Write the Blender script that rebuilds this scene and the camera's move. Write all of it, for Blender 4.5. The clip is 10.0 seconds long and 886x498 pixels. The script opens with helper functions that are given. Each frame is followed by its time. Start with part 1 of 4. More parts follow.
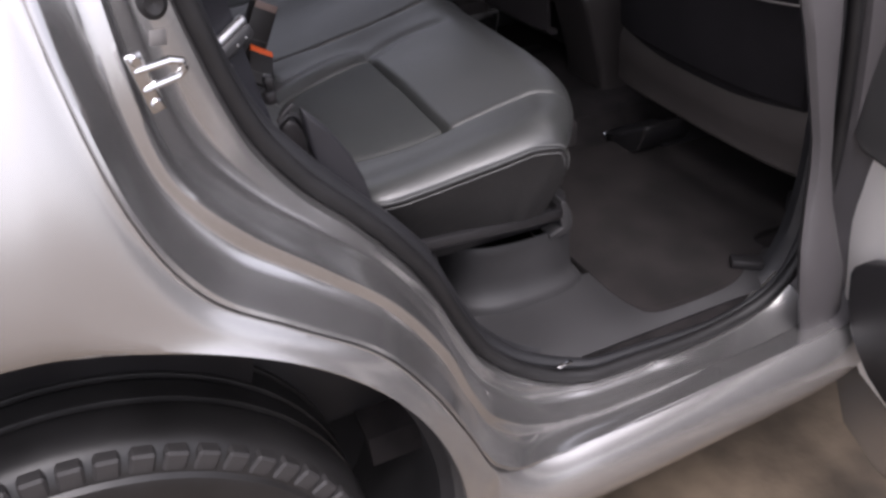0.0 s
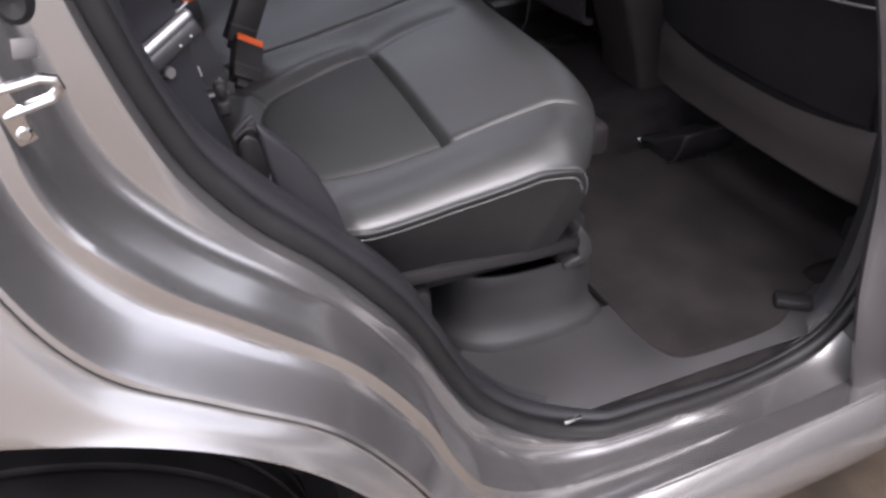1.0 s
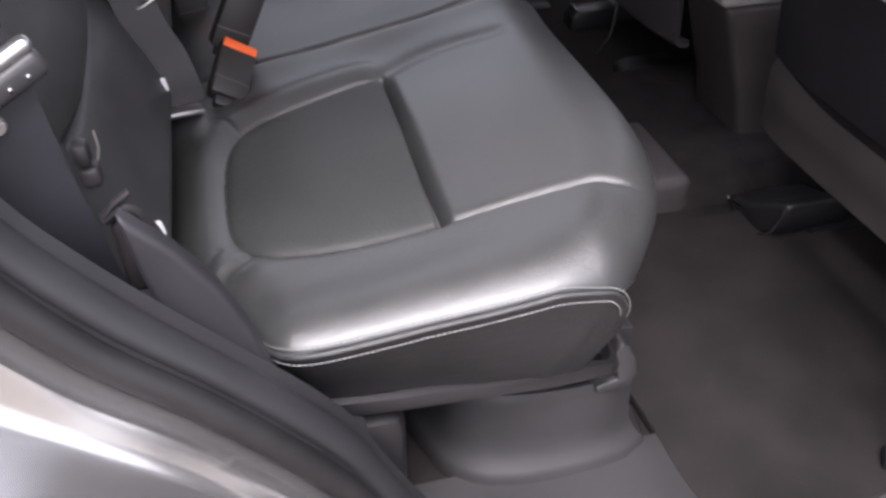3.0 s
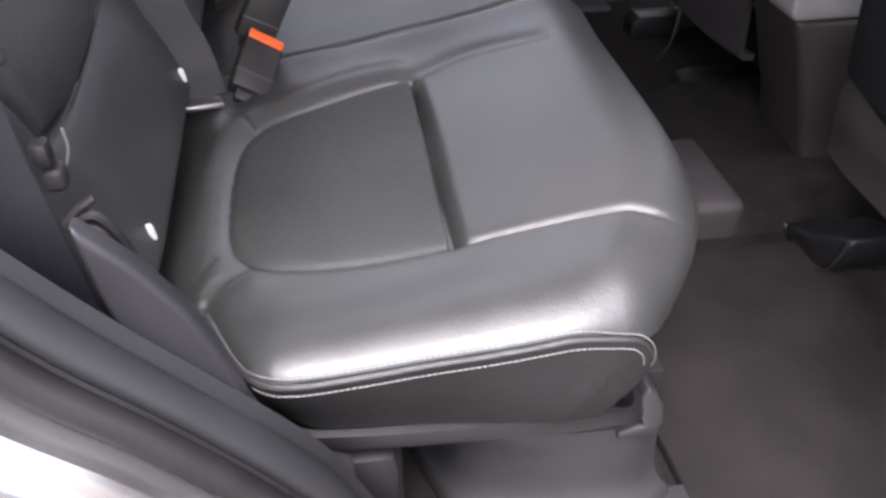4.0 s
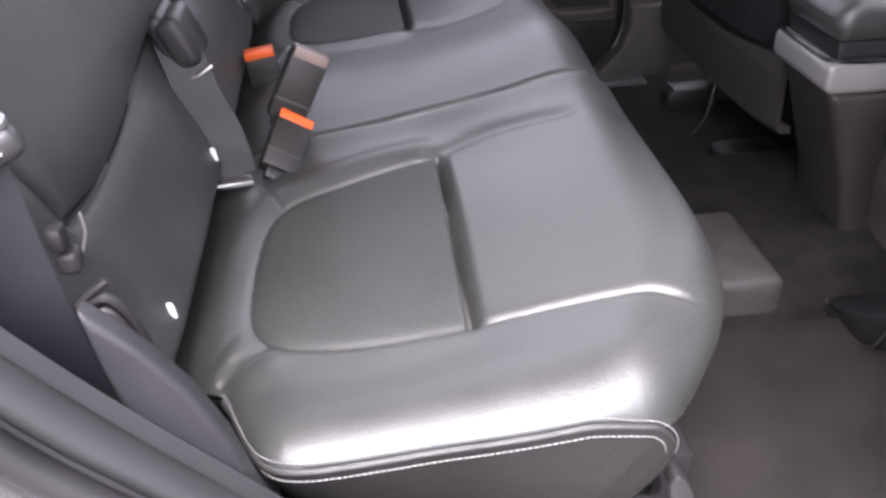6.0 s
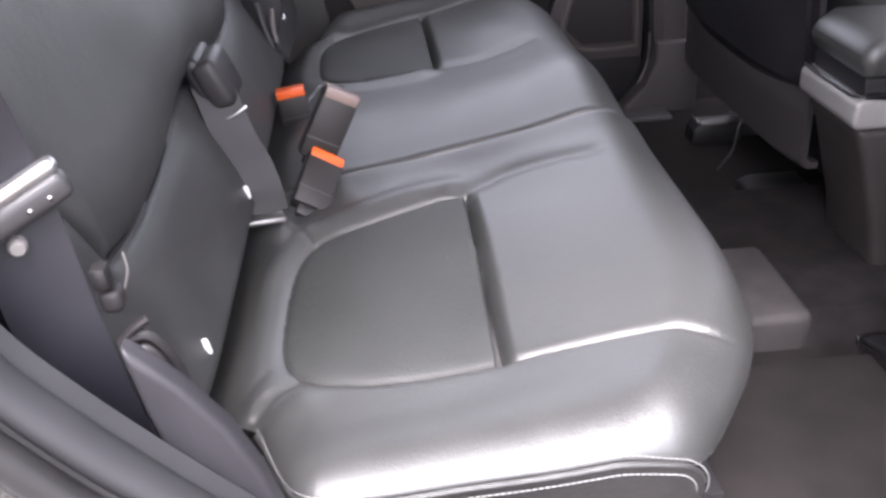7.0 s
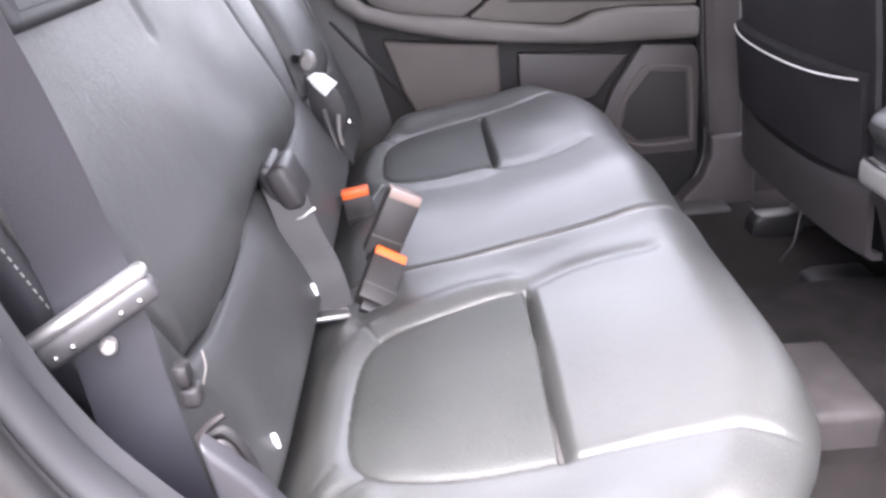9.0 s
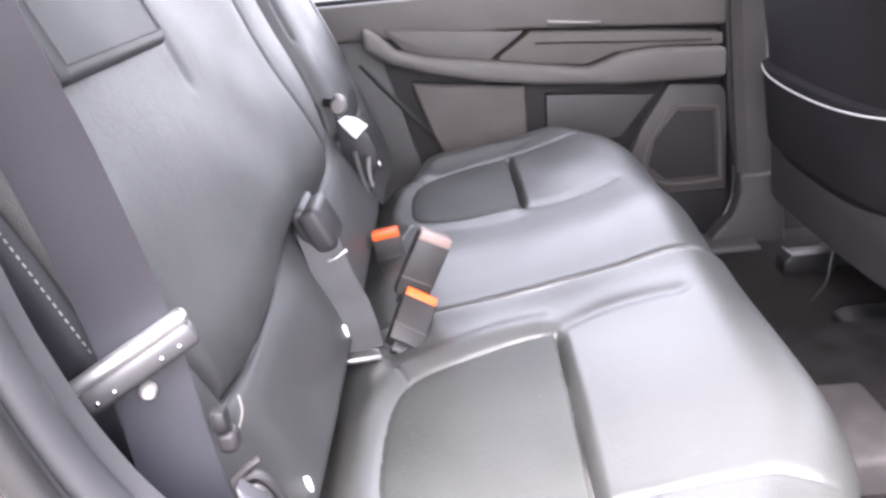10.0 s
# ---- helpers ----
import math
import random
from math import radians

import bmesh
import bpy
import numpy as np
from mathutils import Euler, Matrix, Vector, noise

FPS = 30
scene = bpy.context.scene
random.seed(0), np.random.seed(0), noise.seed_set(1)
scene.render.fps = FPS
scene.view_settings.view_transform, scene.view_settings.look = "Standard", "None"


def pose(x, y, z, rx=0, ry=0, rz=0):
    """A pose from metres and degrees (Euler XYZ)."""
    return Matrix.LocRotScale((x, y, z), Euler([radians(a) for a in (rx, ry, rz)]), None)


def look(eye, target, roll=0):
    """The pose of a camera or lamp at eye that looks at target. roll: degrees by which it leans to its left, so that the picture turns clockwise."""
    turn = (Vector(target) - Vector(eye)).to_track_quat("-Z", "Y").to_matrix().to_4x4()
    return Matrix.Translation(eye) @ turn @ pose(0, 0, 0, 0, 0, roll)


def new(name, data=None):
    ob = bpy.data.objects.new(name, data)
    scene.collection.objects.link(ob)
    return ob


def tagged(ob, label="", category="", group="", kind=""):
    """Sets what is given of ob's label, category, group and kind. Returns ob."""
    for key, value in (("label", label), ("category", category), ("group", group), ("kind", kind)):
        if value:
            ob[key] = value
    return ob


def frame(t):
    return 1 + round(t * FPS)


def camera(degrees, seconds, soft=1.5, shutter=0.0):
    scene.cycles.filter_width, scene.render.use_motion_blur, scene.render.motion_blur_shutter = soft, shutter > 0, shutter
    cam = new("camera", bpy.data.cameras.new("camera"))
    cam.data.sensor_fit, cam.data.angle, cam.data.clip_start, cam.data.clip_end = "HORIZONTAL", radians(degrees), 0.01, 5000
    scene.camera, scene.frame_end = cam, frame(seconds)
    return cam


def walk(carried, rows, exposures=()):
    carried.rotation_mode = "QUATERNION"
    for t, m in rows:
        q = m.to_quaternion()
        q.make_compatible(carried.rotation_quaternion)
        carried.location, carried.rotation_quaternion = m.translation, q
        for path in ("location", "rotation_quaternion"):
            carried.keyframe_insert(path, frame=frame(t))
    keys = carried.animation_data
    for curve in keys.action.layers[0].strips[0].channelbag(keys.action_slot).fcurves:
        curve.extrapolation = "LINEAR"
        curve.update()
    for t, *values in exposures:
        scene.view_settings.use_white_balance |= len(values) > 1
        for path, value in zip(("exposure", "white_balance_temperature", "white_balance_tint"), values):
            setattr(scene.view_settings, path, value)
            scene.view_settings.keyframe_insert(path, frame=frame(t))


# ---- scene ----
cam = camera(56.7, 10.0, soft=2.9)
PATH = [
    (0, (-0.204, -0.585, 1.174), (0.495, 0.9, 0.031), -2.1),
    (0.5, (-0.143, -0.527, 1.156), (0.504, 0.967, -0.006), -2.4),
    (1, (-0.082, -0.456, 1.138), (0.515, 1.039, -0.05), -1.8),
    (1.5, (-0.024, -0.372, 1.123), (0.538, 1.102, -0.106), -1.1),
    (2, (0.017, -0.322, 1.107), (0.522, 1.174, -0.12), -1.1),
    (2.5, (0.065, -0.269, 1.094), (0.52, 1.248, -0.129), -0.8),
    (4, (0.152, -0.163, 1.058), (0.408, 1.389, -0.176), 0.4),
    (4.5, (0.171, -0.159, 1.056), (0.401, 1.411, -0.162), 0.3),
    (5, (0.175, -0.156, 1.057), (0.377, 1.444, -0.125), -0.5),
    (5.5, (0.178, -0.156, 1.059), (0.358, 1.479, -0.078), -1.2),
    (7, (0.172, -0.163, 1.072), (0.276, 1.547, 0.041), -2.8),
    (7.5, (0.171, -0.168, 1.076), (0.248, 1.57, 0.089), -3.2),
    (8, (0.168, -0.17, 1.081), (0.215, 1.597, 0.145), -3.7),
    (8.5, (0.17, -0.176, 1.085), (0.176, 1.626, 0.219), -4.5),
    (9, (0.169, -0.18, 1.088), (0.15, 1.641, 0.26), -5.0),
    (9.5, (0.166, -0.18, 1.093), (0.133, 1.652, 0.291), -5.1),
    (10, (0.165, -0.184, 1.097), (0.09, 1.672, 0.356), -5.8),
]
EXPOSURES = [(0.0, 1.12, 6300, 20), (0.5, 1.36, 6300, 20), (1.0, 1.45, 6300, 20), (2.0, 1.50, 6300, 20), (2.5, 1.74, 6300, 20), (4.0, 2.32, 6300, 20), (4.5, 2.55, 6300, 20), (5.5, 2.84, 6300, 20), (7.0, 3.04, 6300, 20), (8.0, 3.64, 6300, 20), (8.5, 3.88, 6300, 20), (9.0, 4.02, 6300, 20), (10.0, 4.16, 6300, 20)]
walk(cam, [(t, look(eye, target, roll)) for t, eye, target, roll in PATH], EXPOSURES)

# ---- light ----
world = bpy.data.worlds.new("sky")
scene.world = world
world.use_nodes = True
wn = world.node_tree.nodes
sky = wn.new("ShaderNodeTexSky")
sky.sky_type, sky.sun_disc = "NISHITA", False
sky.sun_elevation, sky.sun_rotation = radians(65), radians(190)
sky.air_density, sky.dust_density, sky.ozone_density = 1.0, 4.0, 1.0
grey = wn.new("ShaderNodeHueSaturation")
grey.inputs["Saturation"].default_value = 0.24
world.node_tree.links.new(sky.outputs[0], grey.inputs["Color"])
world.node_tree.links.new(grey.outputs[0], wn["Background"].inputs[0])
wn["Background"].inputs[1].default_value = 0.15
sun = new("sun", bpy.data.lights.new("sun", "SUN"))
sun.data.energy, sun.data.angle, sun.data.color = 0.7, radians(25), (1.0, 0.97, 0.93)
sun.matrix_world = look((-1.3, -3.4, 8.0), (0, 0, 0))


# ---- materials ----
def material(name, color, rough=0.5, metal=0.0, vary=0.12, grain=600.0, bump=0.05, blotch=6.0, coat=0.0, spec=0.5, cells=False, crinkle=0.0, coat_rough=0.20):
    m = bpy.data.materials.new(name)
    m.use_nodes = True
    n, l = m.node_tree.nodes, m.node_tree.links
    b = n["Principled BSDF"]
    b.inputs["Roughness"].default_value, b.inputs["Metallic"].default_value = rough, metal
    b.inputs["Coat Weight"].default_value, b.inputs["Coat Roughness"].default_value = coat, coat_rough
    b.inputs["Specular IOR Level"].default_value = spec
    tc = n.new("ShaderNodeTexCoord")
    big = n.new("ShaderNodeTexNoise")
    big.inputs["Scale"].default_value, big.inputs["Detail"].default_value = blotch, 1.0 if metal > 0.5 else 6.0
    l.new(tc.outputs["Object"], big.inputs["Vector"])
    if cells:
        fine = n.new("ShaderNodeTexVoronoi")
        fine.inputs["Scale"].default_value = grain
        fine_out = fine.outputs["Distance"]
    else:
        fine = n.new("ShaderNodeTexNoise")
        fine.inputs["Scale"].default_value, fine.inputs["Detail"].default_value = grain, 3
        fine_out = fine.outputs[0]
    l.new(tc.outputs["Object"], fine.inputs["Vector"])
    ramp = n.new("ShaderNodeMapRange")
    ramp.inputs[3].default_value, ramp.inputs[4].default_value = 1 - vary, 1 + vary
    lo, hi = (0.0, 1.0) if metal > 0.5 else (0.25, 0.75)
    ramp.inputs[1].default_value, ramp.inputs[2].default_value = lo, hi
    ramp.interpolation_type = "SMOOTHSTEP"
    l.new(big.outputs[0], ramp.inputs[0])
    mul = n.new("ShaderNodeVectorMath")
    mul.operation = "SCALE"
    mul.inputs[0].default_value = color
    l.new(ramp.outputs[0], mul.inputs["Scale"])
    l.new(mul.outputs[0], b.inputs["Base Color"])
    rr = n.new("ShaderNodeMapRange")
    rr.inputs[1].default_value, rr.inputs[2].default_value = lo, hi
    rr.interpolation_type = "SMOOTHSTEP"
    rr.inputs[3].default_value, rr.inputs[4].default_value = max(0.03, rough - 0.05), min(1, rough + 0.05)
    l.new(big.outputs[0], rr.inputs[0])
    l.new(rr.outputs[0], b.inputs["Roughness"])
    if bump:
        bp = n.new("ShaderNodeBump")
        bp.inputs["Strength"].default_value, bp.inputs["Distance"].default_value = bump, 0.001
        l.new(fine_out, bp.inputs["Height"])
        if crinkle:
            fold = n.new("ShaderNodeTexNoise")
            fold.inputs["Scale"].default_value, fold.inputs["Detail"].default_value, fold.inputs["Distortion"].default_value = 70, 5, 0.8
            l.new(tc.outputs["Object"], fold.inputs["Vector"])
            wide = n.new("ShaderNodeBump")
            wide.inputs["Strength"].default_value, wide.inputs["Distance"].default_value = crinkle, 0.004
            l.new(fold.outputs[0], wide.inputs["Height"])
            l.new(wide.outputs[0], bp.inputs["Normal"])
        l.new(bp.outputs[0], b.inputs["Normal"])
    return m


PAINT = material("silver_paint", (0.51, 0.496, 0.483), 0.24, 0.8, 0.04, 1800, 0, 3, coat=0.6)
JAMB = material("jamb_paint", (0.56, 0.548, 0.538), 0.20, 0.88, 0.08, 900, 0, 9, coat=0.7)
LEATHER = material("black_leather", (0.047, 0.0480, 0.0465), 0.41, 0, 0.14, 900, 0.30, 14, coat=0.40, spec=1.0, cells=True, crinkle=0.085, coat_rough=0.33)
LEATHER_MATT = material("worn_black_leather", (0.026, 0.027, 0.029), 0.5, 0, 0.2, 900, 0.25, 10, cells=True)
LEATHER_INSERT = material("soft_insert_leather", (0.038, 0.040, 0.038), 0.55, 0, 0.15, 700, 0.45, 12, spec=0.6, cells=True, crinkle=0.16)
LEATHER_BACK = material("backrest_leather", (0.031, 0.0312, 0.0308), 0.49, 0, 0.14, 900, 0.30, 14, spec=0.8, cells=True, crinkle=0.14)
WEB_GREY = material("grey_webbing", (0.045, 0.044, 0.045), 0.7, 0, 0.12, 1500, 0.4, 15)
VINYL = material("dark_vinyl", (0.020, 0.019, 0.019), 0.5, 0, 0.2, 900, 0.3, 12, cells=True, crinkle=0.2)
THREAD = material("pale_thread", (0.27, 0.27, 0.265), 0.7, 0, 0.1, 2000, 0.1, 50)
PLASTIC = material("grey_plastic", (0.07, 0.068, 0.067), 0.5, 0, 0.12, 1200, 0.25, 9)
PLASTIC_LIGHT = material("light_grey_plastic", (0.18, 0.170, 0.163), 0.48, 0, 0.10, 1200, 0.2, 7)
# near-black that puts the shade between cushion and backrest into the colour
GAP_SHADE = material("seat_gap_shade", (0.013, 0.013, 0.0145), 0.9, 0, 0.2, 900, 0.3, 10, spec=0.15)
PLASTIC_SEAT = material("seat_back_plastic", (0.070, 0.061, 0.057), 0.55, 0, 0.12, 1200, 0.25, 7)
PLASTIC_STEP = material("step_plastic", (0.034, 0.033, 0.034), 0.5, 0, 0.18, 1200, 0.25, 9)
# dark grey with the shade at the opening's front put into the colour
PILLAR = material("shaded_pillar_grey", (0.080, 0.074, 0.076), 0.55, 0, 0.12, 900, 0.1, 9)
# silver door paint whitened; the light falling on it is in the colour
LIT_DOOR_PAINT = material("lit_inner_paint", (0.82, 0.79, 0.75), 0.38, 0.0, 0.05, 900, 0, 6, coat=0.5)
TUNNEL = material("brown_tunnel_plastic", (0.060, 0.053, 0.053), 0.6, 0, 0.25, 600, 0.4, 25)
SIDE_GREY = material("bluish_grey_plastic", (0.026, 0.0252, 0.0290), 0.5, 0, 0.12, 1200, 0.25, 9)
TRIM_SMOOTH = material("smooth_grey_trim", (0.023, 0.023, 0.025), 0.5, 0, 0.1, 1200, 0.2, 9)
BUCKLE = material("buckle_plastic", (0.020, 0.0175, 0.0165), 0.5, 0, 0.15, 900, 0.2, 20)
GRILLE = material("speaker_cloth", (0.030, 0.027, 0.028), 0.75, 0, 0.1, 1600, 0.5, 12)
BUCKLE_GREY = material("tongue_plastic", (0.040, 0.039, 0.041), 0.4, 0, 0.15, 900, 0.2, 20)
COVER = material("grey_black_plastic", (0.024, 0.0215, 0.0225), 0.45, 0, 0.15, 900, 0.2, 20)
# orange button paled: the glint on its top is put into the colour
BUTTON_GLINT = material("glinting_buckle_top", (0.21, 0.150, 0.130), 0.4, 0, 0.1, 900, 0.1, 20)
# backrest leather darkened: shade on its sides and back is in the colour
LEATHER_SHADED = material("shaded_side_leather", (0.013, 0.013, 0.017), 0.5, 0, 0.15, 900, 0.2, 14, cells=True)
DOOR_BASE = material("door_base_plastic", (0.016, 0.0145, 0.015), 0.55, 0, 0.12, 1200, 0.25, 7)
DOOR_CLOTH = material("door_panel_cloth", (0.121, 0.106, 0.099), 0.7, 0, 0.12, 1400, 0.3, 9)
DOOR_DARK = material("door_pocket_plastic", (0.073, 0.065, 0.065), 0.55, 0, 0.12, 1200, 0.25, 9)
# seat-back plastic with the far seat's shade put into its colour
PLASTIC_SEAT_SHADED = material("shaded_seat_plastic", (0.046, 0.041, 0.0425), 0.55, 0, 0.12, 1200, 0.25, 7)
SATIN = material("satin_metal", (0.50, 0.50, 0.51), 0.32, 0.9, 0.06, 500, 0.03, 20)
SEAM = material("pale_piping", (0.75, 0.74, 0.72), 0.5, 0, 0.06, 900, 0.1, 20)
DOOR_TRIM = material("door_trim_plastic", (0.143, 0.133, 0.126), 0.5, 0, 0.1, 1200, 0.25, 7)
DOOR_INSERT = material("door_insert_cloth", (0.149, 0.136, 0.126), 0.7, 0, 0.1, 1400, 0.3, 9)
PLASTIC_DARK = material("black_plastic", (0.016, 0.015, 0.016), 0.45, 0, 0.2, 1100, 0.25, 9)
FABRIC = material("black_pocket_fabric", (0.019, 0.0175, 0.0195), 0.9, 0, 0.2, 1500, 0.4, 8, spec=0.15)
CARPET = material("charcoal_carpet", (0.0165, 0.0143, 0.0142), 0.95, 0, 0.45, 500, 1.0, 22, spec=0.25)
MAT = material("floor_mat_carpet", (0.0185, 0.0158, 0.0153), 0.95, 0, 0.35, 500, 1.0, 12, spec=0.3)
RUBBER = material("weatherstrip_rubber", (0.014, 0.0133, 0.0138), 0.5, 0, 0.2, 800, 0.15, 20)
TYRE = material("tyre_rubber", (0.020, 0.019, 0.019), 0.40, 0, 0.3, 500, 0.2, 14)
DUSTY = material("dusty_tread_rubber", (0.032, 0.030, 0.030), 0.6, 0, 0.3, 400, 0.3, 30)
SILVER_TRIM = material("silver_painted_trim", (0.42, 0.405, 0.395), 0.38, 0.35, 0.06, 900, 0.05, 12)
LINER = material("arch_liner_felt", (0.016, 0.015, 0.016), 0.9, 0, 0.4, 500, 0.6, 12)
WEB = material("belt_webbing", (0.0085, 0.0083, 0.0122), 0.42, 0, 0.1, 1500, 0.4, 15, spec=0.45)
CHROME = material("bright_metal", (0.75, 0.75, 0.76), 0.16, 1.0, 0.05, 500, 0.02, 20)
STEEL = material("dull_steel", (0.45, 0.44, 0.43), 0.35, 1.0, 0.15, 500, 0.05, 20)
ALLOY = material("alloy_rim", (0.5, 0.5, 0.5), 0.3, 1.0, 0.08, 500, 0.03, 12)
TINT = material("opaque_dark_pane", (0.012, 0.013, 0.014), 0.08, 0, 0.05, 500, 0, 5)
CONSOLE = material("console_plastic", (0.042, 0.037, 0.036), 0.42, 0, 0.15, 1100, 0.25, 9)
ORANGE = material("orange_plastic", (0.80, 0.12, 0.02), 0.4, 0, 0.05, 500, 0.02, 20)
WHITE = material("white_plastic", (0.80, 0.80, 0.80), 0.4, 0, 0.04, 500, 0.02, 20)
HEADLINER = material("headliner_cloth", (0.58, 0.57, 0.55), 0.95, 0, 0.06, 1200, 0.3, 5)
GROUND = material("brown_paving", (0.105, 0.079, 0.054), 0.75, 0, 0.45, 90, 0.8, 9)


# ---- building helpers ----
def spline(points, n, closed=False):
    """n points on a Catmull-Rom curve through the given design points, evenly spaced."""
    p = np.array(points, float)
    if closed:
        p = np.vstack([p[-1], p, p[0], p[1]])
    else:
        p = np.vstack([2 * p[0] - p[1], p, 2 * p[-1] - p[-2]])
    out = []
    for i in range(1, len(p) - 2):
        for s in np.linspace(0, 1, 24, endpoint=False):
            a, b, c, d = p[i - 1:i + 3]
            out.append(0.5 * (2 * b + (c - a) * s + (2 * a - 5 * b + 4 * c - d) * s * s + (3 * b - a - 3 * c + d) * s ** 3))
    out.append(p[-2])
    out = np.array(out)
    run = np.concatenate([[0], np.cumsum(np.linalg.norm(np.diff(out, axis=0), axis=1))])
    at = np.linspace(0, run[-1], n, endpoint=not closed)
    return np.stack([np.interp(at, run, out[:, k]) for k in range(out.shape[1])], 1)


def link_mesh(name, me, mat, parent=None, label="", smooth=True):
    me.materials.append(mat)
    if smooth:
        me.polygons.foreach_set("use_smooth", [True] * len(me.polygons))
    ob = new(name, me)
    if parent:
        ob.parent = parent
    return tagged(ob, label)


def part(name, bm, mat, parent=None, label="", smooth=True, sharp=35):
    bmesh.ops.recalc_face_normals(bm, faces=bm.faces)
    if smooth:
        for e in bm.edges:
            e.smooth = len(e.link_faces) != 2 or e.calc_face_angle(0) < radians(sharp)
    me = bpy.data.meshes.new(name)
    bm.to_mesh(me)
    bm.free()
    return link_mesh(name, me, mat, parent, label, smooth)


def loft(rows, closed_rows=False, thickness=0.0):
    """A skin through rows of points (each row an array of 3D points of equal number)."""
    bm = bmesh.new()
    vs = [[bm.verts.new(p) for p in r] for r in rows]
    n = len(vs[0])
    for a, b in zip(vs[:-1], vs[1:]):
        for i in range(n if closed_rows else n - 1):
            bm.faces.new((a[i], a[(i + 1) % n], b[(i + 1) % n], b[i]))
    if thickness:
        bmesh.ops.recalc_face_normals(bm, faces=bm.faces)
        bmesh.ops.solidify(bm, geom=bm.faces[:], thickness=thickness)
    return bm


def box(x0, x1, y0, y1, z0, z1, r=0.004, seg=2):
    bm = bmesh.new()
    bmesh.ops.create_cube(bm, size=1)
    for v in bm.verts:
        v.co = Vector(((x0 + x1) / 2 + v.co.x * (x1 - x0), (y0 + y1) / 2 + v.co.y * (y1 - y0), (z0 + z1) / 2 + v.co.z * (z1 - z0)))
    if r:
        bmesh.ops.bevel(bm, geom=bm.edges[:], offset=r, segments=seg, affect="EDGES", profile=0.5)
    return bm


def moved(bm, m):
    bmesh.ops.transform(bm, matrix=m, verts=bm.verts)
    return bm


def plate(points, y0, y1, r=0.004, seg=2):
    """An outline in x and z, made solid from y0 to y1, its edges rounded."""
    bm = bmesh.new()
    f = bm.faces.new([bm.verts.new((x, y0, z)) for x, z in points])
    got = bmesh.ops.extrude_face_region(bm, geom=[f])
    bmesh.ops.translate(bm, verts=[v for v in got["geom"] if isinstance(v, bmesh.types.BMVert)], vec=(0, y1 - y0, 0))
    bmesh.ops.recalc_face_normals(bm, faces=bm.faces)
    if r:
        es = [e for e in bm.edges if len(e.link_faces) == 2 and e.calc_face_angle(0) > 0.7]
        bmesh.ops.bevel(bm, geom=es, offset=r, segments=seg, affect="EDGES", profile=0.5)
    return bm


SWAP = Matrix(((0, 1, 0, 0), (1, 0, 0, 0), (0, 0, 1, 0), (0, 0, 0, 1)))     # lays a plate across the car


def tube(points, r, seg=8, flat=1.0, caps=True):
    """A round (or flattened) bar along points."""
    p = np.array(points, float)
    rows = []
    up = Vector((0, 0, 1))
    for i in range(len(p)):
        t = Vector(p[min(i + 1, len(p) - 1)] - p[max(i - 1, 0)]).normalized()
        a = t.cross(up)
        if a.length < 1e-3:
            a = t.cross(Vector((1, 0, 0)))
        a.normalize()
        b = t.cross(a).normalized()
        up = b if b.dot(up) > 0 else -b
        rr = r[i] if hasattr(r, "__len__") else r
        rows.append([Vector(p[i]) + a * (rr * math.cos(q)) + b * (rr * flat * math.sin(q)) for q in np.linspace(0, 2 * math.pi, seg, endpoint=False)])
    bm = loft(rows, True)
    if caps:
        bm.verts.ensure_lookup_table()
        bm.faces.new(bm.verts[:seg])
        bm.faces.new(bm.verts[-seg:])
    return bm


def lathe(profile, n=96, sweep=2 * math.pi):
    """A profile of (radius, y) turned about the y axis."""
    closed = abs(sweep - 2 * math.pi) < 1e-6
    rows = []
    for r, y in profile:
        rows.append([(r * math.cos(a), y, r * math.sin(a)) for a in np.linspace(0, sweep, n, endpoint=not closed)])
    return loft(rows, closed)


def thing(name, label, category, group="", kind="", at=(0, 0, 0)):
    ob = new(name)
    ob.location = at
    return tagged(ob, label, category, group, kind)


def stitches(name, points, parent, count, length=0.004, r=0.0007, label="pale dashed stitching", mat=None):
    """A row of short thread stitches along points."""
    p = np.array(points)
    run = np.concatenate([[0], np.cumsum(np.linalg.norm(np.diff(p, axis=0), axis=1))])
    bm = bmesh.new()
    for s in np.linspace(0, run[-1] - length, count):
        a, b = (Vector([np.interp(q, run, p[:, k]) for k in range(3)]) for q in (s, s + length))
        t = (b - a).normalized()
        u = t.cross(Vector((0, 0, 1))).normalized()
        w = t.cross(u)
        ring = [[bm.verts.new(c + u * (r * math.cos(q)) + w * (r * math.sin(q))) for q in (0, 1.57, 3.14, 4.71)] for c in (a, a.lerp(b, 0.5) + w * 0, b)]
        for g, h in zip(ring[:-1], ring[1:]):
            for i in range(4):
                bm.faces.new((g[i], g[(i + 1) % 4], h[(i + 1) % 4], h[i]))
        bm.faces.new(ring[0])
        bm.faces.new(ring[-1])
    ob = part(name, bm, mat or THREAD, parent, label)
    return tagged(ob, kind="stuff")


def distance(px, py, line):
    """Distance of each of many points from a polyline."""
    best = np.full(px.shape, 9.0)
    for (ax, ay), (bx, by) in zip(line[:-1], line[1:]):
        dx, dy = bx - ax, by - ay
        s = np.clip(((px - ax) * dx + (py - ay) * dy) / (dx * dx + dy * dy + 1e-12), 0, 1)
        best = np.minimum(best, np.hypot(px - ax - s * dx, py - ay - s * dy))
    return best


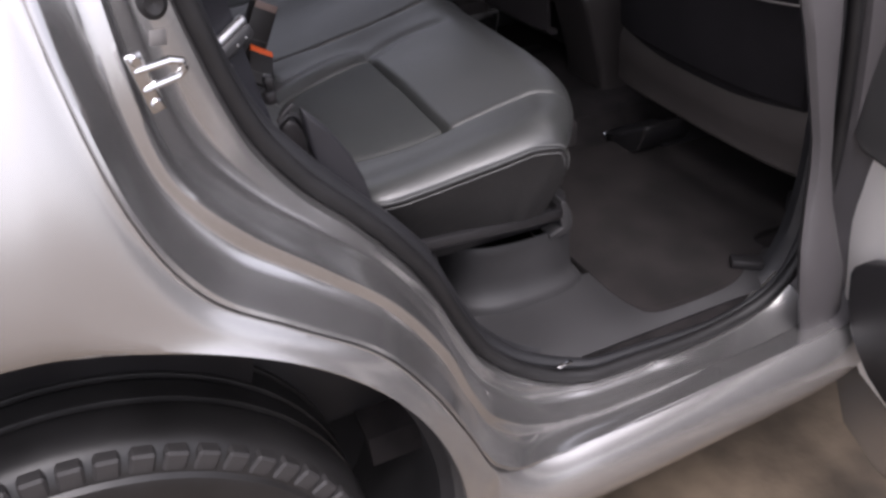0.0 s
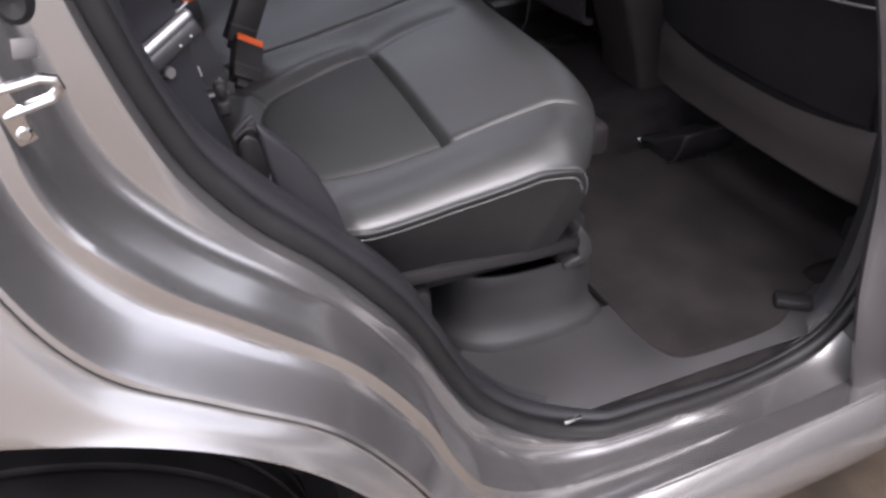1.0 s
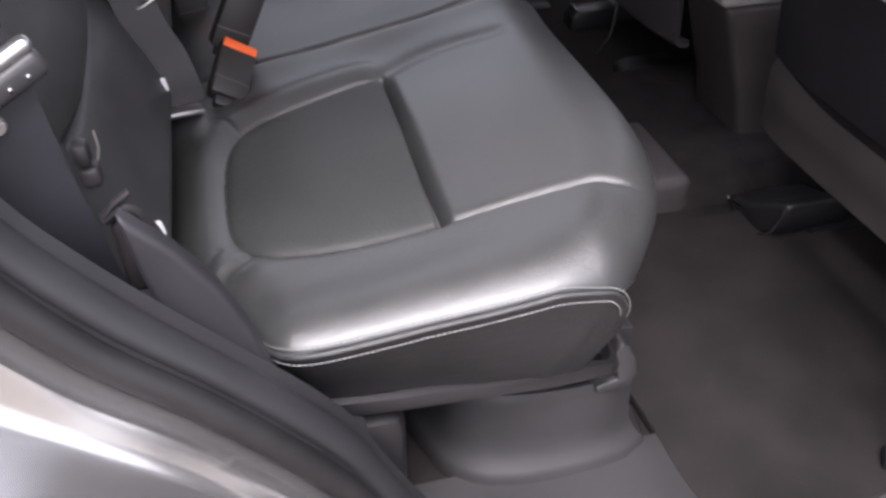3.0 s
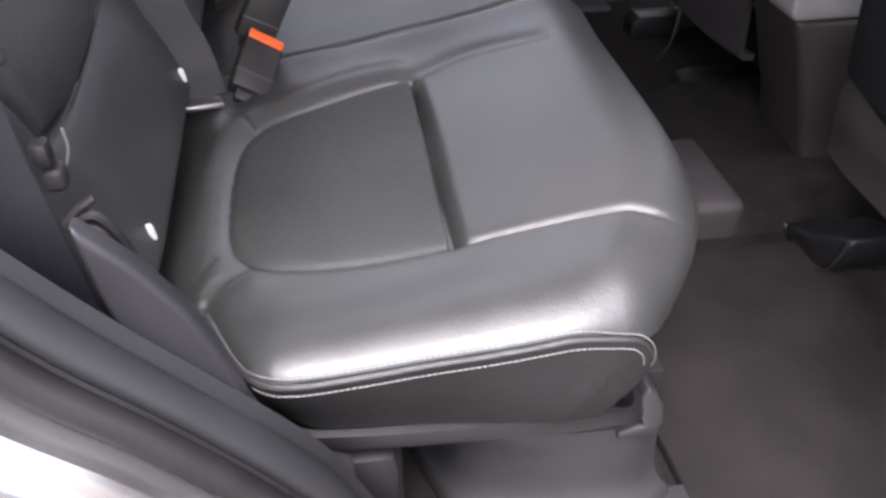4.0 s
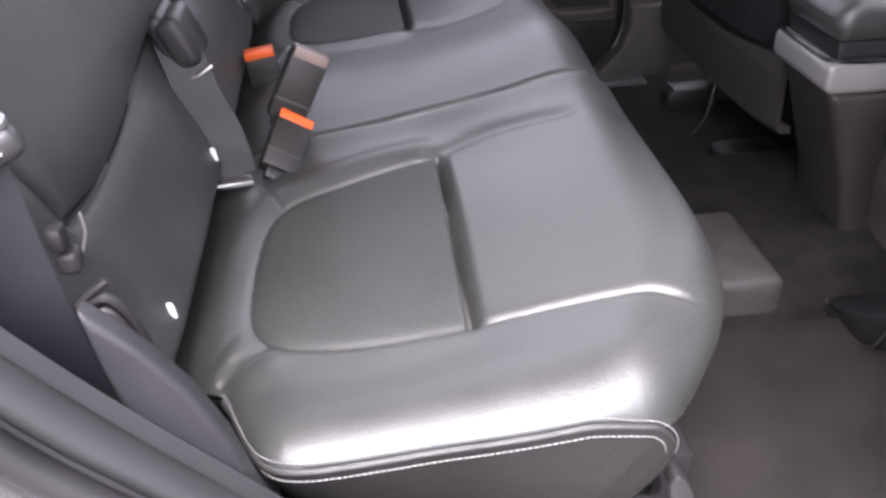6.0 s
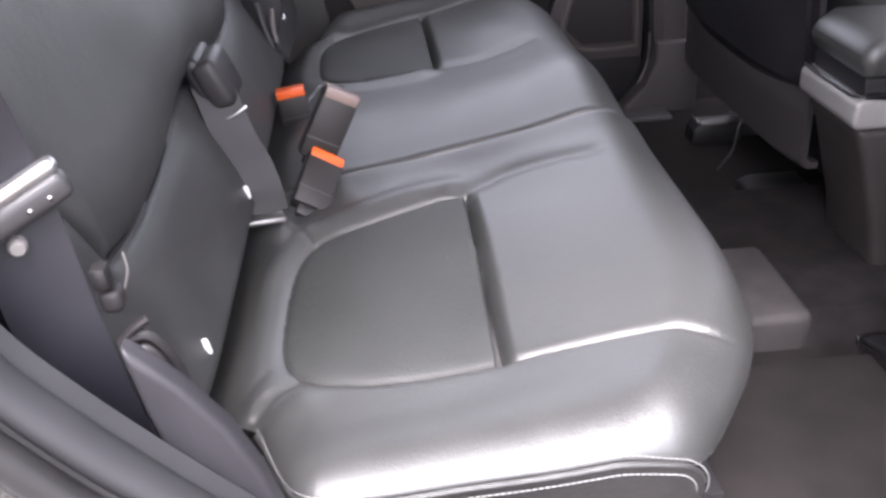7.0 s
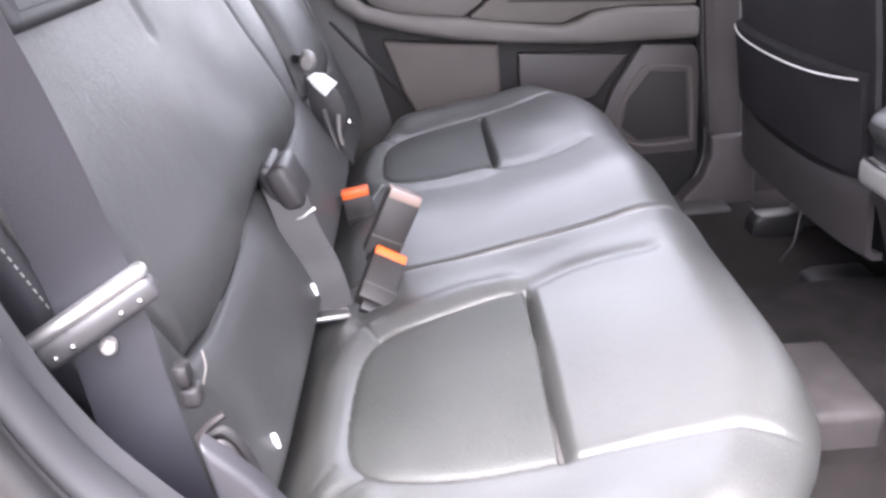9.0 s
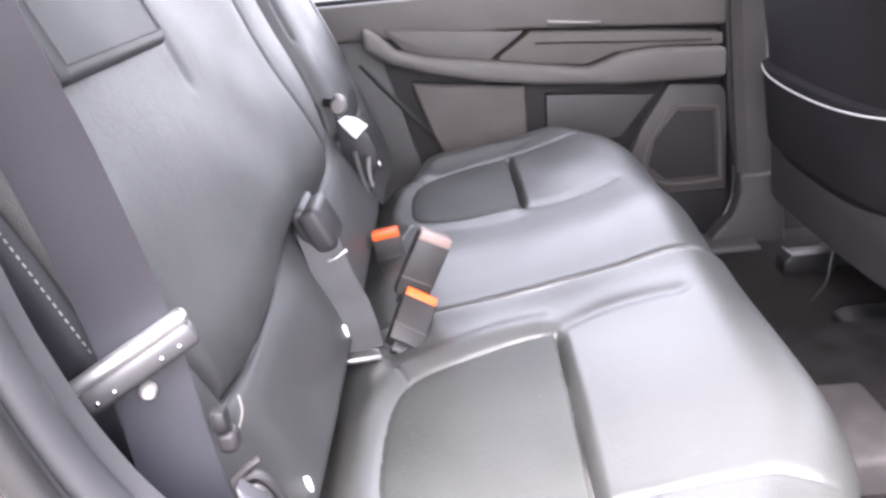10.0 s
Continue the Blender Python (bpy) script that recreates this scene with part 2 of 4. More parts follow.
def cushion_mesh(name, outline, top, edge, skirt, rings=70, around=360, floor=-9.0, tuck=0.0):
    """A stuffed pad over a closed outline in two coordinates. top(u, v): height; edge(u, v): width and drop of
    the rounded edge; skirt: rows of (inset, depth below the edge)."""
    o = spline(outline, around, True)
    c = o.mean(0)
    k = 1 - (1 - np.linspace(0, 1, rings)) ** 1.6
    k[0] = 0.004
    u = c[0] + (o[:, 0] - c[0])[None, :] * k[:, None]
    v = c[1] + (o[:, 1] - c[1])[None, :] * k[:, None]
    closed = np.vstack([o, o[:1]])
    d = distance(u.ravel(), v.ravel(), closed).reshape(u.shape)
    d[-1] = 0
    w, drop = edge(u, v)
    q = np.clip(1 - d / w, 0, 1)
    z = top(u, v) - drop * (1 - np.sqrt(np.maximum(0, 1 - q * q)))
    rows = [np.stack([u[i], v[i], z[i]], 1) for i in range(rings)]
    low = rows[-1]
    span = np.hypot(*(o - c).T)
    for inset, depth in skirt:
        s = 1 - (inset + tuck * depth * np.clip((np.abs(o[:, 0]) - 0.362) / 0.02, 0, 1)) / span
        rows.append(np.stack([c[0] + (o[:, 0] - c[0]) * s, c[1] + (o[:, 1] - c[1]) * s, np.maximum(low[:, 2] - depth, floor)], 1))
    return rows, low


def rows_to_mesh(name, rows, f, mat, parent=None, label=""):
    pts = np.concatenate(rows)
    pts = f(pts)
    n, m = len(rows), len(rows[0])
    i, j = np.meshgrid(np.arange(n - 1), np.arange(m), indexing="ij")
    a, b = i * m + j, i * m + (j + 1) % m
    quads = np.stack([a, b, b + m, a + m], -1).reshape(-1, 4)
    me = bpy.data.meshes.new(name)
    faces = quads.tolist() + [list(range(m))[::-1], list(range((n - 1) * m, n * m))]
    me.from_pydata(pts.tolist(), [], faces)
    me.update()
    return link_mesh(name, me, mat, parent, label)


def groove(u, v, line, width, depth):
    return depth * np.exp(-(distance(u, v, line) / width) ** 2)


def cusp_of(u, v, line, width, depth):
    """A sharp-bottomed groove."""
    return depth * np.exp(-distance(u.ravel(), v.ravel(), line).reshape(u.shape) / width)


def groove_of(u, v, line, width, depth):
    return groove(u.ravel(), v.ravel(), line, width, depth).reshape(u.shape)


MID = 0.90      # the car's middle plane
FLOOR = 0.345
GROUND_Z = -0.075

# ---- ground ----
bm = bmesh.new()
bmesh.ops.create_grid(bm, x_segments=40, y_segments=40, size=400)
ground = part("ground", moved(bm, pose(0, 0, GROUND_Z)), GROUND, None, "brown weathered paving under the car")
tagged(ground, category="ground", kind="structure")

# ---- car body ----
car = thing("car", "silver family car with its rear door wide open", "car")
N = 170
# design curves of the door opening in x and z, from the rear top round the bottom to the front top
B = spline([(-0.222, 1.06), (-0.212, 0.94), (-0.190, 0.83), (-0.150, 0.748), (-0.085, 0.692), (-0.005, 0.626), (0.05, 0.547), (0.098, 0.45), (0.135, 0.37), (0.20, 0.318), (0.32, 0.308), (0.50, 0.312), (0.70, 0.322), (0.80, 0.345), (0.835, 0.42), (0.835, 0.55), (0.82, 0.70), (0.79, 0.88), (0.75, 1.07)], N)
C = spline([(-0.170, 1.06), (-0.164, 0.93), (-0.150, 0.838), (-0.10, 0.768), (-0.03, 0.702), (0.04, 0.632), (0.098, 0.54), (0.132, 0.455), (0.17, 0.39), (0.25, 0.326), (0.36, 0.305), (0.52, 0.303), (0.70, 0.312), (0.785, 0.352), (0.81, 0.44), (0.808, 0.56), (0.793, 0.70), (0.765, 0.87), (0.72, 1.07)], N)
D = spline([(-0.128, 1.06), (-0.107, 0.955), (-0.097, 0.912), (-0.083, 0.86), (-0.061, 0.80), (-0.020, 0.736), (0.032, 0.680), (0.088, 0.606), (0.125, 0.545), (0.154, 0.482), (0.194, 0.408), (0.250, 0.357), (0.32, 0.324), (0.42, 0.312), (0.575, 0.308), (0.70, 0.334), (0.760, 0.40), (0.782, 0.50), (0.774, 0.63), (0.750, 0.77), (0.715, 0.92), (0.675, 1.07)], N)
E = spline([(-0.098, 1.06), (-0.078, 0.932), (-0.068, 0.890), (-0.056, 0.852), (-0.036, 0.81), (-0.008, 0.770), (0.030, 0.722), (0.073, 0.672), (0.107, 0.632), (0.138, 0.588), (0.163, 0.530), (0.191, 0.470), (0.222, 0.418), (0.275, 0.370), (0.36, 0.340), (0.46, 0.330), (0.62, 0.320), (0.725, 0.358), (0.755, 0.42), (0.762, 0.52), (0.750, 0.64), (0.725, 0.77), (0.690, 0.92), (0.650, 1.07)], N)
# the seal stands deeper in the body along the rear edge than on the sill
DEEP = np.clip((0.36 - D[:, 0]) / 0.16, 0, 1)


def with_y(curve, y):
    return np.stack([curve[:, 0], np.broadcast_to(y, len(curve)), curve[:, 1]], 1)


def tumble(curve):
    """How far the body side leans in above the shoulder."""
    return 0.9 * np.maximum(0, curve[:, 1] - 0.75) ** 2


onsill = np.clip((B[:, 0] - 0.10) / 0.12, 0, 1) * np.clip((0.5 - B[:, 1]) / 0.12, 0, 1)
yB = 0.030 * onsill
profile = [(B, C, 0.0, -0.002), (B, C, 0.04, -0.004), (B, C, 0.12, -0.002), (B, C, 0.18, 0.004), (B, C, 0.30, 0.018), (B, C, 0.50, 0.036), (B, C, 0.62, 0.046), (B, C, 0.70, 0.049), (B, C, 0.80, 0.0495), (B, C, 0.92, 0.049),
           (C, D, 0.0, 0.050), (C, D, 0.06, 0.054), (C, D, 0.15, 0.068), (C, D, 0.28, 0.088), (C, D, 0.38, 0.098), (C, D, 0.46, 0.102), (C, D, 0.60, 0.1045), (C, D, 0.80, 0.107), (C, D, 0.94, 0.110), (C, D, 1.0, 0.122), (D, E, 0.3, 0.150)]
press = (0, 0, 0.001, 0, -0.003, -0.005, -0.004, -0.001, 0.002, 0.003, 0.003, 0.001, -0.003, -0.004, -0.003, -0.001, 0, 0.002, 0, 0, 0)
# towards the front the step before the seal becomes one even slope
even = np.clip((C[:, 0] - 0.46) / 0.11, 0, 1) * np.clip((0.62 - C[:, 1]) / 0.15, 0, 1)
even[:N // 3] = 0


def depth_of(b, m, y):
    return y + even * (0.050 + 0.072 * m - y) if b is D else np.full(N, y)


rows = [with_y(a * (1 - m) + b * m + np.stack([0 * onsill, onsill * p * (1 - even)], 1), yB + depth_of(b, m, y) * (1 - yB / 0.15) + 0.024 * DEEP * np.clip((y - 0.05) / 0.07, 0, 1) + tumble(a * (1 - m) + b * m) * max(0, 1 - y / 0.13)) for (a, b, m, y), p in zip(profile, press)]
turn = int(np.argmax(C[:, 0] > 0.752))
part("door_jamb", loft([r[:turn + 1] for r in rows]), JAMB, car, "silver painted door jamb with pressed ridges")
# front of the painted jamb, darkened in colour for the shade there
part("pillar_jamb", loft([r[turn:] - np.array((0, 0.004, 0)) for r in rows]), PILLAR, car, "front edge of the door opening, shade in its grey")

# outer quarter panel: fanned about the wheel centre from the arch lip to the door's shut line
WX, WZ, WR = -0.34, 0.325, 0.422
ang = np.degrees(np.arctan2(B[:, 1] - WZ, B[:, 0] - WX))
rim_r = np.hypot(B[:, 0] - WX, B[:, 1] - WZ)
FRONT = int(np.argmax(B[:, 0] > 0.14))
quarter = []
for a in np.linspace(-14, 190, 135):
    lim = np.interp(a, ang[:FRONT][::-1], rim_r[:FRONT][::-1]) if a <= ang[0] else min(0.745 / max(0.05, math.sin(radians(a))), 0.85 / max(0.05, -math.cos(radians(a))), 1.2)
    row = []
    for s, y in ((0.0, 0.012), (0.004, -0.012), (0.02, -0.022), (0.05, -0.024), (0.10, -0.023), (0.18, -0.021), (0.27, -0.019), (0.37, -0.017), (0.48, -0.015), (0.6, -0.013), (0.72, -0.010), (0.84, -0.007), (0.94, -0.004), (0.982, -0.0045), (0.993, -0.0035), (1.0, 0.001)):
        r = WR + (lim - 0.0012 - WR) * s
        z = WZ + r * math.sin(radians(a))
        haunch = 0.006 * math.exp(-((z - 0.74) / 0.13) ** 2) * (1 - s ** 6) * min(1, s * 12)
        row.append((WX + r * math.cos(radians(a)), y + 0.9 * max(0, z - 0.75) ** 2 - haunch, z))
    quarter.append(row)
part("quarter_panel", loft(quarter), PAINT, car, "silver rear quarter panel with rolled arch lip")
sill_x = np.linspace(0.10, 0.86, 60)
section = [(0.032, 0.0), (0.020, -0.004), (0.006, -0.018), (-0.004, -0.040), (-0.006, -0.062), (0.002, -0.085), (0.012, -0.098), (0.03, -0.105), (0.10, -0.11)]
low = [i for i in range(N) if B[i, 0] > 0.10 and B[i, 1] < 0.40]
zed = np.interp(sill_x, B[low, 0], B[low, 1])
rows = [np.stack([sill_x, np.full(60, y), zed + z - 0.006 * min(1, -z * 60)], 1) for y, z in section]
part("sill", loft(rows), PAINT, car, "silver painted sill below the door opening")

# weatherstrip and inner scuff trim
D3, E3 = with_y(D, 0.118 + 0.024 * DEEP), with_y(E, 0.143 + 0.052 * DEEP)
out_way = np.cross(np.gradient(D3 + E3, axis=0), E3 - D3)
out_way /= np.linalg.norm(out_way, axis=1)[:, None]
out_way *= -np.sign(out_way[20, 1])


def on_strip(m, lift):
    """A line round the opening, m of the way from the painted edge to the inner edge, raised by lift."""
    return D3 + (E3 - D3) * m + out_way * lift


part("weatherstrip", tube(on_strip(0.275, 0.004), 0.0104, 12), RUBBER, car, "black rubber weatherstrip tube")
part("weatherstrip_lip", tube(on_strip(0.47, 0.002), 0.0036, 8), RUBBER, car, "thin rubber sealing lip")
rows = [on_strip(m, k) for m, k in ((0.43, -0.014), (0.49, -0.006), (0.53, 0.002), (0.575, 0.0058), (0.64, 0.0075), (0.74, 0.0078), (0.84, 0.0066), (0.92, 0.0042), (0.97, 0.0012), (0.995, -0.003), (1.0, -0.008))]
rows += [on_strip(m, 0) + np.array((0, y, 0)) for m, y in ((0.96, 0.018), (0.8, 0.032), (0.5, 0.05))]
part("scuff_trim", loft(rows), TRIM_SMOOTH, car, "grey plastic trim inside the door opening")

# striker, latch hole, grommet
striker = part("striker_plate", box(-0.0065, 0.0065, -0.003, 0.003, -0.025, 0.025, 0.002), CHROME, car, "bright steel door striker")
striker.matrix_basis = pose(-0.153, 0.046, 0.926, 0, -12, 10)
part("striker_loop", tube([(-0.004, 0, 0.012), (0.024, -0.005, 0.010), (0.031, -0.006, 0.006), (0.031, -0.006, 0.000), (0.025, -0.005, -0.004), (-0.004, 0, -0.004)], 0.0036, 8), CHROME, striker)
for dz in (-0.018, 0.020):
    part("screw", moved(lathe([(0.0, -0.005), (0.0035, -0.005), (0.005, -0.003), (0.005, 0.0)], 12), pose(0.000, 0, dz)), CHROME, striker)
part("jamb_grommet", moved(lathe([(0.0, -0.003), (0.008, -0.005), (0.012, -0.002), (0.014, 0.004)], 24), pose(-0.133, 0.058, 0.982) @ Matrix.Diagonal((0.85, 1, 1.1, 1))), RUBBER, car, "black rubber grommet in the jamb")
part("jamb_sticker", box(-0.007, 0.007, -0.001, 0.001, -0.006, 0.006, 0.0005, 1), PLASTIC_LIGHT, car, "small pale sticker on the jamb").matrix_basis = pose(-0.135, 0.060, 0.954, 0, 10, 20)
part("sill_clip", box(0.303, 0.327, 0.122, 0.128, 0.363, 0.367, 0.001), CHROME, car, "small bright clip on the seal")

# wheel arch and wheel
arch = [[(WX + r * math.cos(a), y, WZ + r * math.sin(a)) for a in np.linspace(-0.7, math.pi + 0.3, 70)] for r, y in ((WR + 0.003, 0.010), (WR - 0.012, 0.03), (WR + 0.01, 0.06), (WR + 0.012, 0.16), (WR, 0.29), (0.2, 0.31), (0.02, 0.31))]
part("arch_liner", loft(arch), LINER, car, "dark felt wheel arch liner")
wheel = new("wheel")
wheel.parent = car
wheel.location = (WX, 0, GROUND_Z + 0.332)
tagged(wheel, "rear wheel with a black road tyre")
R = 0.332
prof = [(0.225, 0.055), (0.235, 0.040), (0.262, 0.030), (0.284, 0.029), (0.291, 0.031), (0.295, 0.036), (0.305, 0.038), (0.318, 0.046), (0.327, 0.058), (R, 0.075),
        (R, 0.098), (R - 0.007, 0.100), (R - 0.007, 0.108), (R, 0.110), (R, 0.138), (R - 0.007, 0.140), (R - 0.007, 0.148), (R, 0.150), (R, 0.180), (R - 0.007, 0.182), (R - 0.007, 0.190), (R, 0.192), (R, 0.215), (0.325, 0.235), (0.30, 0.255), (0.26, 0.262), (0.225, 0.24)]
tyre = part("tyre", lathe(prof, 160), TYRE, wheel, "black road tyre with shoulder blocks")
block = box(-0.0125, 0.0125, 0.0315, 0.050, 0.296, 0.321, 0.0030, 1)
me = bpy.data.meshes.new("shoulder_block")
block.to_mesh(me)
block.free()
me.materials.append(DUSTY)
for i in range(60):
    ob = new("shoulder_block", me)
    ob.parent = tyre
    ob.matrix_basis = pose(0, 0.003, 0, 0, 360 / 60 * i, 0)
rim = part("rim", lathe([(0.228, 0.24), (0.205, 0.20), (0.200, 0.10), (0.212, 0.060), (0.226, 0.046), (0.232, 0.044), (0.232, 0.058)], 96), ALLOY, wheel, "alloy wheel rim")
for i in range(5):
    bm = plate([(-0.028, 0.05), (0.028, 0.05), (0.022, 0.215), (-0.022, 0.215)], 0.055, 0.08, 0.006)
    spoke = part("spoke", bm, ALLOY, rim)
    spoke.matrix_basis = pose(0, 0, 0, 0, 72 * i, 0)
part("hub", lathe([(0.0, 0.05), (0.03, 0.05), (0.06, 0.058), (0.07, 0.08), (0.07, 0.2)], 32), ALLOY, rim)

# near middle pillar, closing front door, roof and the rest of the shell
pil = []
for z, x0, y0, x1 in ((0.255, 0.722, 0.050, 0.826), (0.310, 0.712, 0.050, 0.798), (0.365, 0.696, 0.050, 0.780), (0.430, 0.677, 0.051, 0.763), (0.480, 0.678, 0.064, 0.750), (0.530, 0.688, 0.080, 0.741), (0.592, 0.695, 0.094, 0.730), (0.634, 0.692, 0.100, 0.726), (0.682, 0.678, 0.104, 0.718), (0.797, 0.637, 0.108, 0.700), (0.843, 0.620, 0.112, 0.692), (1.0, 0.590, 0.125, 0.67), (1.575, 0.50, 0.20, 0.60)):
    w = x1 - x0
    pil.append([(x, y, z) for x, y in ((x0, y0 + 0.006), (x0 + 0.003, y0), (x0 + 0.12 * w, y0 - 0.004), (x0 + 0.5 * w, y0 - 0.006), (x0 + 0.85 * w, y0 - 0.003), (x1 - 0.003, y0 + 0.002), (x1, y0 + 0.010), (x1 + 0.02, y0 + 0.045), (x0 + 0.06, y0 + 0.05), (x0 + 0.012, y0 + 0.022))])
part("middle_pillar", loft(pil, True), PILLAR, car, "grey middle pillar between the doors")
part("front_door", plate([(0.83, 0.22), (1.95, 0.22), (1.95, 0.95), (0.83, 0.95)], -0.01, 0.10, 0.01), PAINT, car, "silver closed front door")
part("roof", box(-1.15, 1.08, 0.10, 1.70, 1.60, 1.65, 0.02), PAINT, car, "silver roof panel")
part("headliner", box(-1.1, 1.05, 0.12, 1.68, 1.57, 1.596, 0.01), HEADLINER, car, "pale cloth headliner")
part("tailgate", plate([(-1.15, 0.30), (-1.06, 0.30), (-1.02, 1.0), (-1.11, 1.0)], 0.10, 1.70, 0.01), PAINT, car)
# unseen opaque pane, added to hold back light from behind the seats
part("rear_window", plate([(-1.10, 0.995), (-1.06, 0.995), (-0.76, 1.60), (-0.80, 1.60)], 0.12, 1.68, 0.004), TINT, car, "unseen dark rear window that cuts light from behind")
part("dashboard", plate([(1.45, 0.40), (1.70, 0.40), (1.75, 0.95), (1.62, 1.0), (1.45, 0.85)], 0.12, 1.68, 0.03), PLASTIC_DARK, car)
part("bulkhead", box(1.70, 1.78, 0.05, 1.75, 0.20, 0.98, 0.01), PAINT, car)
for y0, y1 in ((0.10, 0.20), (1.60, 1.70)):
    # unseen; its top is drawn forward to shade the backrest from the sky
    part("rear_pillar", plate([(-0.62, 0.95), (-0.20, 0.95), (-0.17, 1.12), (-0.08, 1.36), (0.06, 1.60), (-0.88, 1.60)], y0, y1, 0.01), PLASTIC, car)
    part("windscreen_pillar", plate([(1.64, 0.95), (1.74, 0.95), (1.08, 1.60), (0.98, 1.60)], y0, y1, 0.01), PLASTIC, car)
part("far_side", plate([(-1.15, 0.22), (1.95, 0.22), (1.95, 0.945), (-1.15, 0.945)], 1.70, 1.80, 0.01), PAINT, car)
part("boot_floor", box(-1.1, -0.18, 0.31, 1.70, 0.50, 0.53, 0.004), CARPET, car)
part("inner_quarter_trim", plate([(-1.05, 0.45), (-0.12, 0.45), (-0.06, 0.70), (-0.10, 0.95), (-1.05, 0.95)], 0.155, 0.19, 0.006), PLASTIC_DARK, car, "grey plastic quarter trim beside the backrest")
part("far_quarter_trim", plate([(-1.05, 0.45), (0.06, 0.45), (0.06, 0.60), (-0.03, 0.95), (-1.05, 0.95)], 1.63, 1.69, 0.006), PLASTIC, car)

# floor pan with raised tunnel
sec = [(0.135, 0.30), (0.15, 0.335), (0.19, FLOOR), (0.40, FLOOR), (0.66, FLOOR), (0.690, 0.352), (0.705, 0.375), (0.722, 0.396), (0.75, 0.402), (0.90, 0.405), (1.05, 0.402), (1.078, 0.396), (1.095, 0.375), (1.11, 0.352), (1.14, FLOOR), (1.45, FLOOR), (1.64, FLOOR), (1.69, 0.42)]
rows = [[(x, y, z) for y, z in sec] for x in np.linspace(0.02, 1.70, 30)]
part("floor_pan", loft(rows, thickness=-0.01), CARPET, car, "charcoal carpeted floor with a raised tunnel")
rows = [[(x, 0.149 + s * (np.interp(x, [0.5, 0.60, 0.70, 0.80], [0.30, 0.26, 0.23, 0.21]) - 0.149), 0.336 + 0.0145 * math.sin(min(1, s * 2.6) * math.pi / 2)) for s in np.linspace(0, 1, 8)] for x in np.linspace(0.16, 0.80, 24)]
part("sill_kick_trim", loft(rows, thickness=-0.006), PLASTIC_STEP, car, "grey plastic step trim beside the mat")
part("tunnel_cover", box(0.615, 0.722, 0.690, 0.880, 0.340, 0.4085, 0.014, 4), TUNNEL, car, "grey plastic cover across the floor tunnel")

# ---- rear bench ----
bench = thing("rear_bench_seat", "black leather split rear bench seat with pale stitching", "car seat")
X_TOP = spline([(-0.06, 0.560), (-0.02, 0.584), (0.010, 0.602), (0.035, 0.616), (0.06, 0.624), (0.10, 0.632), (0.15, 0.640), (0.25, 0.656), (0.35, 0.680), (0.42, 0.697), (0.48, 0.702), (0.54, 0.702)], 60)


def seat_top(u):
    return np.interp(u, X_TOP[:, 0], X_TOP[:, 1])


INSERT = spline([(0.249, 0.645), (0.200, 0.640), (0.151, 0.630), (0.112, 0.617), (0.082, 0.597), (0.066, 0.565), (0.060, 0.520), (0.059, 0.465), (0.062, 0.422), (0.073, 0.392), (0.096, 0.369), (0.130, 0.357), (0.165, 0.352), (0.208, 0.350), (0.2435, 0.347), (0.297, 0.342), (0.340, 0.338), (0.381, 0.332), (0.412, 0.319)], 70)
J = 35 + int(np.argmin(np.abs(INSERT[35:, 0] - 0.2435)))
CREASE = [(0.248, 0.645), (0.2465, 0.50), (0.2435, 0.347)]
SOFT = spline([(0.252, 0.653), (0.301, 0.669), (0.348, 0.664), (0.387, 0.654)], 12)
BAND_SEAM = [(0.046, 0.668), (0.064, 0.634), (0.082, 0.600)]
PUCKERS = [[(0.052, 0.340), (0.076, 0.356)], [(0.044, 0.356), (0.064, 0.372)], [(0.036, 0.376), (0.050, 0.396)]]
PULL = spline([(0.045, 0.345), (0.06, 0.36), (0.076, 0.378)], 6)


ROUND = np.array((0.165, 0.490))
BAND = [tuple(p + 0.031 * (p - ROUND) / np.linalg.norm(p - ROUND)) for p in INSERT[3:40]]
SEAT_MID = 0.86     # the bench's middle plane


def mirrored(line):
    return [(x, 2 * SEAT_MID - y) for x, y in line]


def pad_relief(u, v, flip=False):
    m = mirrored if flip else list
    w = 2 * SEAT_MID - v if flip else v
    g = cusp_of(u, v, m(INSERT[:J + 1]), 0.0030, 0.0052) + groove_of(u, v, m(INSERT[:J + 1]), 0.011, 0.0014)
    # pulled-in crease: upright on the insert's side, rolling in from the plain panel
    off = u - np.interp(w, [0.347, 0.50, 0.645], [0.2435, 0.2465, 0.248])
    ends = np.clip((0.652 - w) / 0.035, 0, 1) * np.clip((w - 0.343) / 0.010, 0, 1)
    g += ends * np.where(off > 0, 0.0270 * np.clip(1 - off / 0.0155, 0, 1) ** 2.0, 0.0270 * np.exp(-(off / 0.0013) ** 2))
    # seam before the front roll: a rounded shoulder above it
    over = w - np.interp(u, [0.2435, 0.297, 0.340, 0.381, 0.412], [0.347, 0.342, 0.338, 0.332, 0.319])
    ends = np.clip((u - 0.240) / 0.008, 0, 1) * np.clip((0.425 - u) / 0.03, 0, 1)
    g += ends * np.where(over > 0, 0.0055 * np.exp(-(np.abs(over) / 0.0045) ** 1.2), 0.0055 * np.exp(-(over / 0.0035) ** 2))
    g += groove_of(u, v, m(SOFT), 0.014, 0.0042)
    g += groove_of(u, v, m(BAND_SEAM), 0.0026, 0.0026)
    for fold in PUCKERS:
        g += groove_of(u, v, m(fold), 0.0032, 0.0016)
    g += groove_of(u, v, m(PULL), 0.006, 0.004)
    g -= groove_of(u, v, m(BAND), 0.019, 0.0065)
    return g


